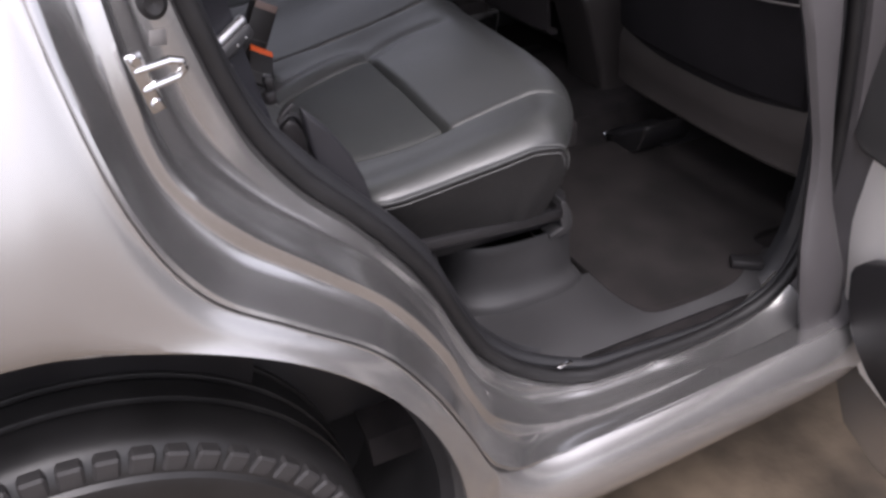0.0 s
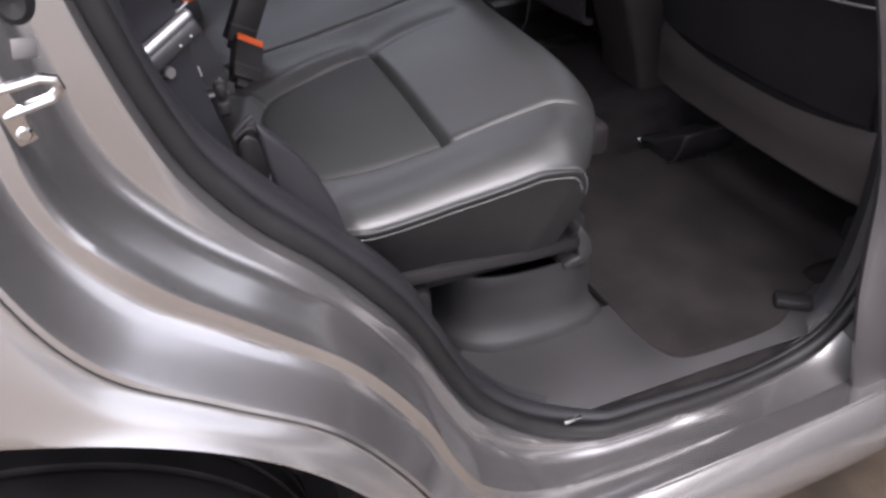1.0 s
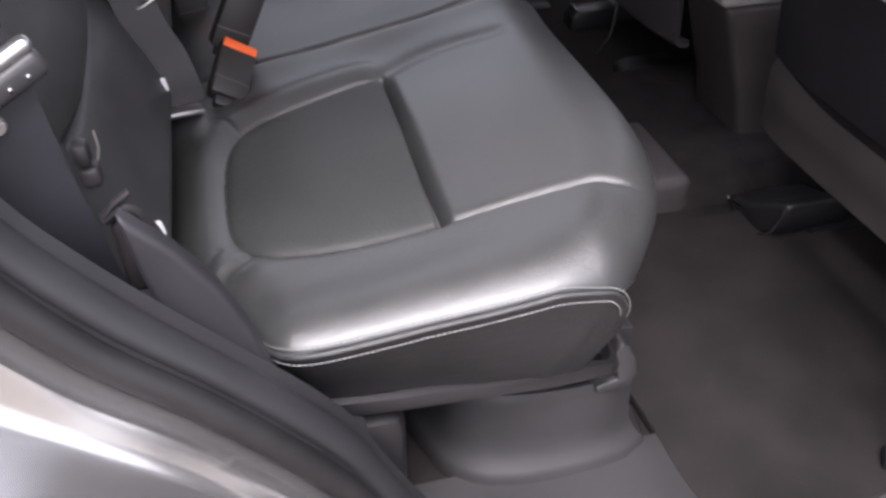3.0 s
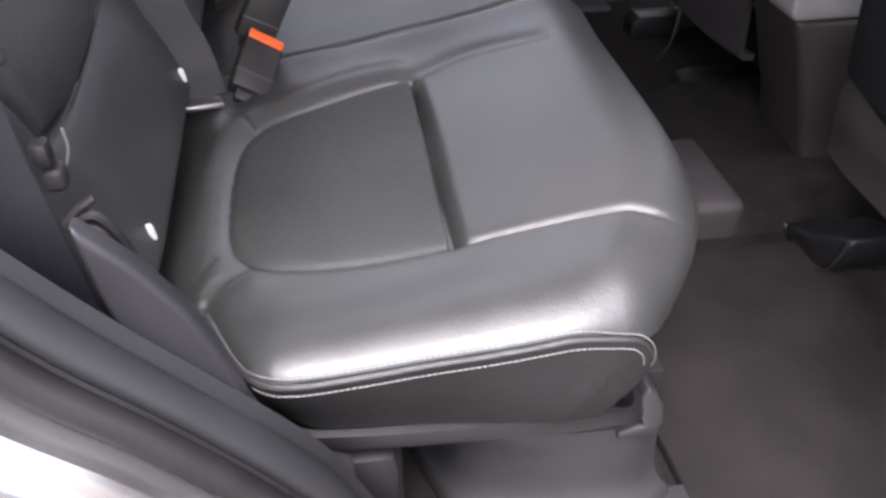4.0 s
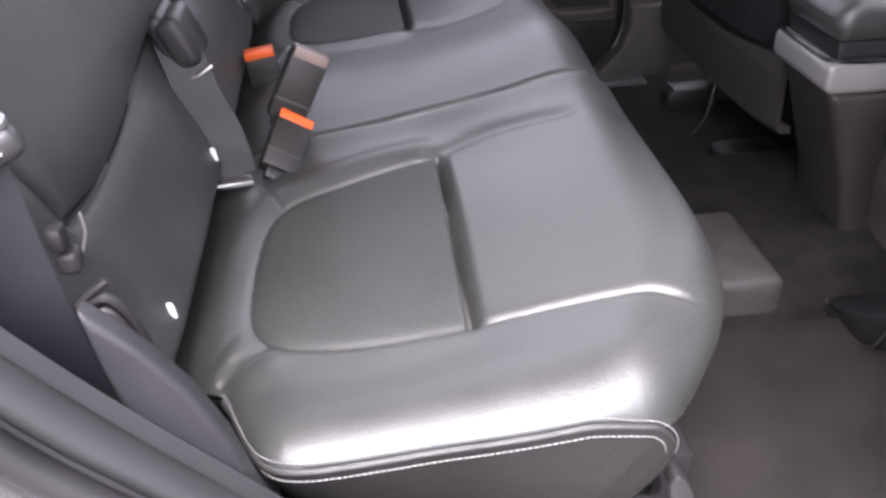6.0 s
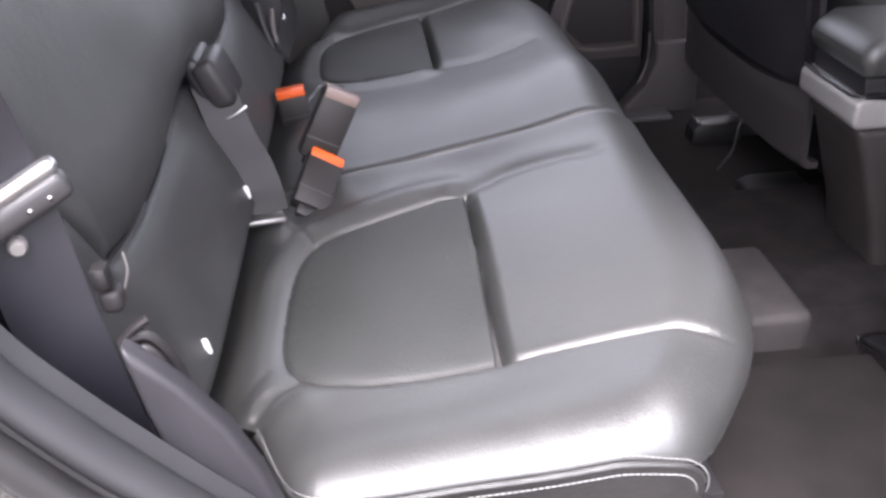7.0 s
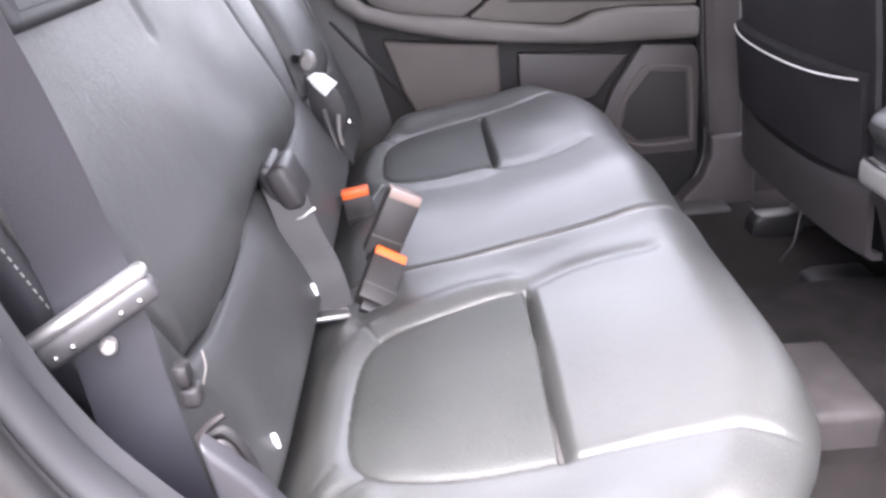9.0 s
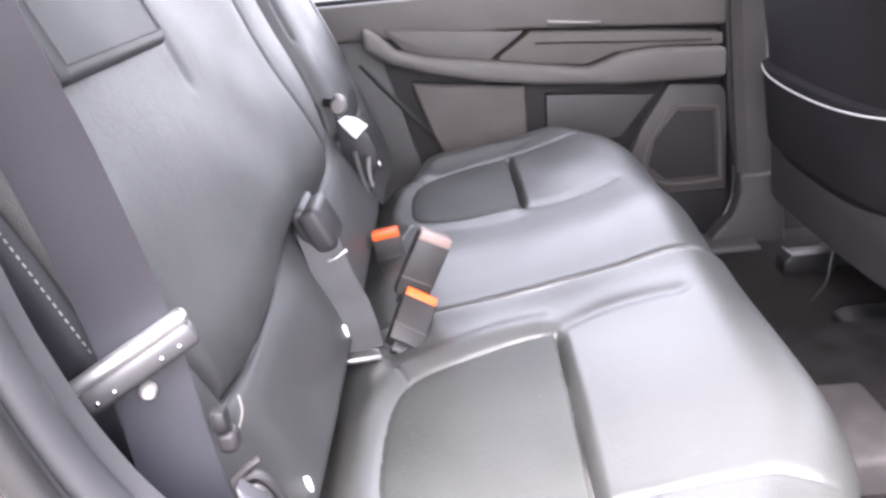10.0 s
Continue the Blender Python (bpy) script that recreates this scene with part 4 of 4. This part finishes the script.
centre = part("centre_belt", ribbon([(-0.030, 0.742, 0.790), (-0.012, 0.712, 0.752), (-0.002, 0.700, 0.722), (0.012, 0.694, 0.690), (0.021, 0.684, 0.660), (0.025, 0.682, 0.630)], 0.046, [(0.8, 0.6, 0.0), (0.97, 0.2, 0.05), (0.97, 0.2, 0.1)]), WEB_GREY, None, "dark belt webbing coming out of the backrest")
tagged(centre, category="seat belt")
part("belt_bracket", moved(box(-0.022, 0.022, -0.010, 0.010, -0.004, 0.004, 0.003), pose(0.022, 0.674, 0.626, 0, 4, 18)), STEEL, centre, "dull metal belt end bracket")
bez = box(-0.012, 0.010, -0.036, 0.040, -0.040, 0.034, 0.008, 3)
bezel = part("belt_slot_bezel", bez, PLASTIC_DARK, None, "black plastic belt slot in the backrest")
bezel.matrix_basis = Matrix.Translation(on_back(0.748, 0.113, 0.016)) @ pose(0, 0, 0, 0, -22, 0)
tagged(bezel, category="belt slot")
part("slot_cover", box(-0.004, 0.026, -0.040, 0.034, -0.031, 0.027, 0.010, 4), COVER, bezel, "brownish grey slot cover")
part("slot_roller", tube([(0.000, -0.040, -0.038), (0.016, -0.041, -0.039), (0.032, -0.036, -0.037)], 0.0024, 8), STEEL, bezel, "dull metal edge of the slot")

# latch hardware and label in the gap between the backrests
latch = part("backrest_latch", plate([(-0.046, 0.815), (-0.020, 0.800), (0.004, 0.780), (0.018, 0.748), (0.012, 0.715), (-0.002, 0.672), (-0.014, 0.650), (-0.030, 0.690), (-0.044, 0.750)], 1.158, 1.166, 0.003), PLASTIC_DARK, None, "dark backrest latch plate in the gap")
tagged(latch, category="latch")
part("latch_rod", tube(spline([(-0.020, 1.152, 0.752), (-0.014, 1.151, 0.715), (-0.006, 1.150, 0.680), (-0.006, 1.150, 0.650)], 14), 0.0042, 8), PLASTIC, latch)
part("latch_arm", tube(spline([(0.002, 1.152, 0.742), (0.000, 1.150, 0.712), (0.003, 1.150, 0.690)], 10), 0.0035, 8), PLASTIC_LIGHT, latch, "pale latch arm")
part("latch_pin", tube([(0.018, 1.150, 0.733), (0.020, 1.150, 0.720)], 0.0026, 8), CHROME, latch)
part("latch_pin", tube([(-0.008, 1.146, 0.648), (-0.004, 1.146, 0.632)], 0.0026, 8), CHROME, latch)
part("latch_tooth", tube([(-0.019, 1.150, 0.698), (-0.014, 1.150, 0.684)], 0.0030, 8), PLASTIC_LIGHT, latch)
part("latch_knob", moved(lathe([(0, -0.014), (0.009, -0.013), (0.013, -0.006), (0.014, 0.012)], 16), pose(-0.036, 1.150, 0.832) @ Matrix.Diagonal((1.0, 1, 1.25, 1))), PLASTIC_LIGHT, latch, "grey round release knob")
part("knob_stem", tube([(-0.060, 1.158, 0.838), (-0.036, 1.154, 0.834)], 0.007, 10), PLASTIC_DARK, latch)
rows = [[(-0.040, 1.146, 0.808), (-0.026, 1.142, 0.816), (-0.010, 1.144, 0.812), (0.008, 1.150, 0.795)], [(-0.031, 1.144, 0.795), (-0.022, 1.140, 0.803), (-0.008, 1.142, 0.799), (0.003, 1.149, 0.790)], [(-0.018, 1.146, 0.778), (-0.013, 1.143, 0.776), (-0.009, 1.145, 0.780), (-0.002, 1.149, 0.787)]]
tag = part("label_tag", loft(rows, thickness=0.0008), WHITE, None, "creased white paper label at the backrest gap", smooth=False)
tagged(tag, category="label")

# ---- front seats ----


def front_seat(y0, y1, dz, dx, label):
    s = thing("front_seat", label, "car seat", "front seats")
    up = Matrix.Translation((dx, 0, dz))
    near = y0 < 0.5
    curl = 0.012 if near else 0.018
    lift = 0.018 if near else 0.0      # the near panel sits higher and its edge runs straight
    yc, w = (y0 + y1) / 2, y1 - y0

    def raised(bm):
        return moved(bm, up)

    def skin(prof, inset=0.0, bulge=0.0):
        rows = []
        for x, z in prof:
            row = []
            for q in np.linspace(-1, 1, 25):
                k = abs(q) ** 5
                row.append((x + curl * k + bulge * (q * q - 1), yc + q * (w / 2 - inset), z + (0.006 * max(0.0, -q - 0.1) if near else 0.0)))
            rows.append(row)
        return loft(rows, thickness=-0.012)

    low_z = 0.061 if near else 0.035
    # the far seat's panel gets the shaded copy of the plastic
    part("lower_panel", raised(skin([(0.870, 0.405 + low_z), (0.858, 0.405 + low_z), (0.850, 0.412 + low_z), (0.848, 0.45 + low_z), (0.846, 0.515), (0.844, 0.538 + lift), (0.848, 0.548 + lift), (0.862, 0.552 + lift)])), PLASTIC_SEAT_SHADED if yc > MID else PLASTIC_SEAT, s, "grey plastic lower back panel")
    part("back_panel", raised(skin([(0.855, 0.545 + lift), (0.848, 0.575 + lift), (0.842, 0.62), (0.828, 0.75), (0.805, 0.90), (0.775, 1.05), (0.765, 1.12), (0.80, 1.16)], 0.004, 0.012)), FABRIC, s, "black seat back panel")
    part("map_pocket", raised(skin([(0.842, 0.566 + lift), (0.834, 0.574 + lift), (0.830, 0.60 + lift), (0.824, 0.65 + lift), (0.818, 0.695 + 2 * lift), (0.816, 0.712 + 2 * lift), (0.826, 0.716 + 2 * lift)], 0.012, 0.010)), FABRIC, s, "black fabric map pocket")
    pip = [(dx + 0.802 + curl * abs(q) ** 5 - 0.010 * (1 - q * q), yc + q * (w / 2 - 0.014), dz + 0.716 + 2 * lift - 0.012 * (1 - abs(q) ** 2.2)) for q in np.linspace(-1, 1, 40)]
    part("pocket_piping", tube(pip, 0.0016 if yc > MID else 0.0018, 6), SEAM if yc > MID else PLASTIC_LIGHT, s, "pale piping along the pocket's edge")
    part("seat_pad", box(0.86, 1.36, y0 + 0.01, y1 - 0.01, 0.52, 0.66, 0.05, 4), LEATHER, s)
    part("squab", moved(box(0.0, 0.12, y0, y1, -0.05, 0.60, 0.045, 4), pose(0.875, 0, 0.60, 0, -7, 0)), LEATHER, s)
    part("seat_frame", box(0.90, 1.30, y0 + 0.05, y1 - 0.05, 0.42, 0.52, 0.02), PLASTIC_DARK, s)
    for y in (y0 + 0.06, y1 - 0.095):
        part("rail", box(0.86 if 0.5 < y < 0.8 else 0.90, 1.30, y - 0.018, y + 0.018, FLOOR + 0.002, FLOOR + 0.05, 0.006), PLASTIC_DARK, s, "black seat rail")
        if not 0.5 < y < 0.8:
            continue
        cup = [(0.562, 0.432), (0.565, 0.402), (0.582, 0.368), (0.618, 0.348), (0.672, 0.347), (0.696, 0.355), (0.694, 0.366), (0.64, 0.384), (0.592, 0.418)]
        foot = part("rail_end_cover", moved(plate(cup, 0.790, 0.92, 0.010, 3), SWAP), PLASTIC_DARK, s, "black rail end cover with a bright rim")
        edge = spline([(0.789, 0.563, 0.432), (0.787, 0.566, 0.405), (0.786, 0.583, 0.369), (0.786, 0.620, 0.350), (0.787, 0.668, 0.350), (0.789, 0.694, 0.362)], 30)
        part("cover_rim", tube(edge, 0.0018, 6), CHROME, foot)
    if yc > MID:
        part("panel_clip", moved(lathe([(0, -0.003), (0.0028, -0.003), (0.004, 0.0)], 14), pose(0.796, 1.137, 0.541, 0, 0, -90) @ Matrix.Diagonal((1, 1, 1.5, 1))), WHITE, s, "small pale clip on the panel")
    return s



front_seat(0.215, 0.695, 0.016, -0.034, "black front seat seen from behind with grey lower panel")
far_seat = front_seat(0.968, 1.500, 0.056, -0.046, "black front seat on the far side with map pocket")
part("rail_bracket", plate([(0.792, 0.347), (0.794, 0.385), (0.806, 0.398), (0.90, 0.398), (0.90, 0.347)], 1.362, 1.412, 0.006, 2), PLASTIC_DARK, far_seat, "grey rail end cover")
part("bracket_edge", tube([(0.806, 1.408, 0.400), (0.806, 1.366, 0.400)], 0.0018, 6), SATIN, far_seat)
part("release_wire", tube(spline([(0.815, 1.195, 0.500), (0.800, 1.172, 0.480), (0.800, 1.186, 0.423), (0.800, 1.215, 0.385), (0.800, 1.242, 0.352)], 16), 0.0022, 6), PLASTIC, far_seat, "pale bent release wire")
part("wire_clip", moved(box(-0.004, 0.004, -0.022, 0.022, -0.003, 0.003, 0.002), pose(0.806, 1.205, 0.486, -18, 0, 0)), SATIN, far_seat)
part("rail_foot", plate([(0.80, 0.347), (0.806, 0.372), (0.83, 0.38), (0.92, 0.38), (0.92, 0.347)], 1.10, 1.17, 0.008, 3), PLASTIC_DARK, far_seat)

# ---- centre console ----
console = thing("centre_console", "dark centre console with a padded armrest and metal trim", "console")
part("console_body", plate([(0.868, FLOOR), (0.845, 0.46), (0.805, 0.58), (0.788, 0.622), (1.45, 0.622), (1.45, FLOOR)], 0.800, 0.945, 0.014, 4), CONSOLE, console)
part("console_trim", plate([(0.785, 0.622), (0.777, 0.630), (0.776, 0.659), (0.783, 0.665), (1.30, 0.665), (1.30, 0.622)], 0.797, 0.955, 0.006, 3), SILVER_TRIM, console, "brushed metal console trim")
part("trim_edge", tube([(1.25, 0.7965, 0.668), (0.82, 0.7965, 0.668), (0.788, 0.801, 0.668), (0.778, 0.815, 0.668), (0.776, 0.90, 0.668), (0.778, 0.944, 0.668)], 0.0032, 8), CHROME, console)
part("armrest_gap", plate([(0.79, 0.662), (0.786, 0.692), (1.30, 0.692), (1.30, 0.662)], 0.806, 0.946, 0.006, 2), PLASTIC_DARK, console)
part("armrest", plate([(0.790, 0.690), (0.774, 0.702), (0.776, 0.732), (0.805, 0.748), (1.25, 0.748), (1.25, 0.690)], 0.797, 0.955, 0.02, 4), LEATHER, console, "padded black armrest lid")

# ---- floor mats ----


def floor_mat(flip):
    m = (lambda y: 2 * MID - y) if flip else (lambda y: y)
    pts = [(0.477, 0.60), (0.476, 0.30), (0.479, 0.222), (0.491, 0.187), (0.526, 0.167), (0.66, 0.166), (0.72, 0.19), (0.78, 0.215), (0.80, 0.25), (1.05, 0.28), (1.05, 0.60), (0.9, 0.655), (0.6, 0.655)]
    o = spline([(x, m(y)) for x, y in pts], 120, True)
    rows = [at_z(o + (o.mean(0) - o) * 0.002, FLOOR + 0.002), at_z(o, FLOOR + 0.009), at_z(o + (o.mean(0) - o) * 0.006, FLOOR + 0.013), at_z(o + (o.mean(0) - o) * 0.02, FLOOR + 0.012)]
    bm = loft(rows, True)
    bm.verts.ensure_lookup_table()
    bm.faces.new(bm.verts[-120:])
    ob = part("floor_mat", bm, MAT, None, "charcoal carpet floor mat in the rear footwell")
    tagged(ob, category="floor mat", group="rear floor mats")
    return ob


near_mat = floor_mat(False)
floor_mat(True)
clip = part("mat_clip", moved(box(-0.026, 0.026, -0.013, 0.013, 0, 0.016, 0.004), pose(0.715, 0.190, FLOOR + 0.012, 0, 0, -35)), PLASTIC_DARK, near_mat, "black mat fixing clip")

# ---- far door ----
fd = part("far_door", plate([(-0.16, 0.33), (0.66, 0.33), (0.715, 0.345), (0.755, 0.40), (0.772, 0.48), (0.756, 0.90), (0.75, 0.96), (-0.30, 0.96), (-0.22, 0.70)], 1.635, 1.69, 0.006), DOOR_BASE, car, "closed far rear door with dark grey trim")
part("upper_trim", plate([(-0.10, 0.875), (0.30, 0.868), (0.738, 0.838), (0.745, 0.95), (-0.16, 0.95)], 1.600, 1.640, 0.008, 3), DOOR_TRIM, fd, "grey upper door trim")
part("armrest", plate([(-0.030, 0.905), (-0.004, 0.893), (0.038, 0.852), (0.107, 0.830), (0.224, 0.814), (0.341, 0.795), (0.436, 0.780), (0.470, 0.787), (0.507, 0.803), (0.577, 0.808), (0.728, 0.798), (0.728, 0.734), (0.506, 0.738), (0.339, 0.753), (0.22, 0.770), (0.104, 0.797), (0.020, 0.826), (-0.030, 0.860)], 1.560, 1.640, 0.012, 3), DOOR_TRIM, fd, "grey moulded door armrest")
part("pull_recess", plate([(0.020, 0.885), (0.050, 0.848), (0.112, 0.828), (0.236, 0.812), (0.310, 0.864), (0.012, 0.895)], 1.588, 1.640, 0.006, 2), DOOR_TRIM, fd, "grey door pull panel")
part("trim_insert", plate([(0.245, 0.811), (0.341, 0.794), (0.440, 0.782), (0.50, 0.803), (0.577, 0.808), (0.725, 0.800), (0.725, 0.826), (0.50, 0.848), (0.320, 0.862)], 1.584, 1.640, 0.006, 2), DOOR_INSERT, fd, "pale grey insert in the door trim")
part("trim_groove", tube([(0.33, 1.583, 0.838), (0.42, 1.582, 0.832), (0.54, 1.583, 0.822), (0.70, 1.584, 0.812)], 0.0022, 6), DOOR_BASE, fd)
part("door_handle", tube([(0.36, 1.598, 0.878), (0.38, 1.592, 0.876), (0.45, 1.592, 0.868), (0.47, 1.598, 0.866)], 0.004, 8), STEEL, fd, "dull metal inner door handle")
part("rear_insert", plate([(0.060, 0.775), (0.12, 0.766), (0.307, 0.748), (0.307, 0.62), (0.125, 0.60), (0.095, 0.66)], 1.600, 1.640, 0.008, 3), DOOR_CLOTH, fd, "light grey fabric door insert")
part("front_insert", plate([(0.350, 0.722), (0.590, 0.702), (0.515, 0.612), (0.350, 0.60)], 1.612, 1.640, 0.006, 2), DOOR_DARK, fd, "grey door pocket front")
spk = part("speaker_frame", plate([(0.618, 0.722), (0.728, 0.712), (0.744, 0.690), (0.748, 0.470), (0.54, 0.470), (0.525, 0.55), (0.555, 0.625)], 1.604, 1.640, 0.006, 2), DOOR_DARK, fd, "grey loudspeaker surround")
part("speaker_rim", tube([(x, 1.602, z) for x, z in spline([(0.634, 0.672), (0.712, 0.664), (0.724, 0.650), (0.733, 0.515), (0.722, 0.496), (0.61, 0.496), (0.565, 0.535), (0.578, 0.60), (0.612, 0.660)], 80, True)], 0.0040, 6), DOOR_CLOTH, spk)
part("lower_panel", plate([(0.40, 0.47), (0.752, 0.468), (0.756, 0.42), (0.72, 0.365), (0.66, 0.342), (0.40, 0.338)], 1.612, 1.640, 0.006, 2), PLASTIC_DARK, fd, "black lower door panel")
part("speaker_grille", plate([(0.636, 0.662), (0.714, 0.655), (0.725, 0.508), (0.612, 0.506), (0.574, 0.540), (0.586, 0.60)], 1.600, 1.612, 0.003), GRILLE, spk, "black loudspeaker grille")
part("trim_seam", tube([(-0.05, 1.634, 0.82), (0.03, 1.632, 0.725), (0.10, 1.632, 0.64)], 0.006, 6), RUBBER, fd)
fe = spline([(0.740, 0.98), (0.756, 0.70), (0.775, 0.50), (0.763, 0.42), (0.716, 0.358), (0.64, 0.33), (0.40, 0.325)], 60)
part("far_weatherstrip", tube([(x - 0.003, 1.612, z) for x, z in fe], 0.016, 10), RUBBER, car, "black rubber seal round the far door")
part("far_seal_edge", tube([(x - 0.012, 1.600, z + 0.002) for x, z in fe[28:52]], 0.003, 6), STEEL, car)
fp = [[(x, y, z) for x, y in ((0.752 + e, 1.62), (0.756 + e, 1.585), (0.774 + e, 1.572), (0.822 + e, 1.572), (0.846 + e, 1.60), (0.850 + e, 1.68))] for z, e in ((1.575, -0.085), (0.95, -0.022), (0.70, -0.005), (0.517, 0.010), (0.50, 0.010))]
part("far_middle_pillar", loft(fp), DOOR_DARK, car, "light grey far middle pillar trim")
part("pillar_foot", plate([(0.764, 0.515), (0.768, 0.470), (0.750, 0.418), (0.700, 0.362), (0.700, 0.335), (0.872, 0.335), (0.868, 0.430), (0.856, 0.515)], 1.560, 1.620, 0.008, 3), DOOR_DARK, car, "light grey foot of the far middle pillar")
part("far_sill_trim", box(0.25, 0.80, 1.50, 1.61, 0.335, 0.366, 0.01, 3), PLASTIC, car, "grey far sill trim")

# ---- open rear door on the near side ----
open_door = new("open_rear_door")
open_door.parent = car
tagged(open_door, "wide open silver rear door with dark trim")
HD = Matrix(((-0.105, 0.995, 0, 0.81), (-0.995, -0.105, 0, 0.080), (0, 0, 1, 0), (0, 0, 0, 1)))
open_door.matrix_basis = HD
ol = [(0.0, 0.60), (0.0, 0.36), (0.03, 0.20), (0.08, 0.12), (0.16, 0.09), (0.95, 0.10), (1.0, 0.40), (1.0, 0.95), (0.0, 0.95)]
part("outer_skin", plate(ol, 0.0, 0.10, 0.012, 3), PAINT, open_door, "silver door shell")
# coloured brighter than the shell to carry the light on this face
part("inner_frame", plate([(-0.03, 0.92), (-0.03, 0.55), (-0.012, 0.49), (0.006, 0.413), (0.020, 0.356), (0.036, 0.310), (0.052, 0.280), (0.09, 0.245), (0.17, 0.222), (0.94, 0.232), (0.97, 0.50), (0.97, 0.92)], -0.012, 0.002, 0.006, 2), LIT_DOOR_PAINT, open_door)
part("lower_trim", plate([(0.110, 0.478), (0.062, 0.452), (0.050, 0.438), (0.047, 0.424), (0.057, 0.380), (0.075, 0.339), (0.099, 0.312), (0.130, 0.287), (0.17, 0.268), (0.92, 0.280), (0.93, 0.50), (0.20, 0.500)], -0.05, -0.010, 0.010, 3), PLASTIC_DARK, open_door, "dark lower door trim and pocket")
part("upper_trim", plate([(-0.02, 0.90), (-0.025, 0.62), (-0.006, 0.602), (0.04, 0.598), (0.93, 0.64), (0.95, 0.90)], -0.04, -0.010, 0.010, 3), PLASTIC, open_door, "grey upper door trim")
part("door_seal", tube([(u, -0.012, z) for u, z in spline([(0.24, 0.245), (0.40, 0.242), (0.93, 0.250)], 60)], 0.007, 8), RUBBER, open_door, "black rubber door seal")
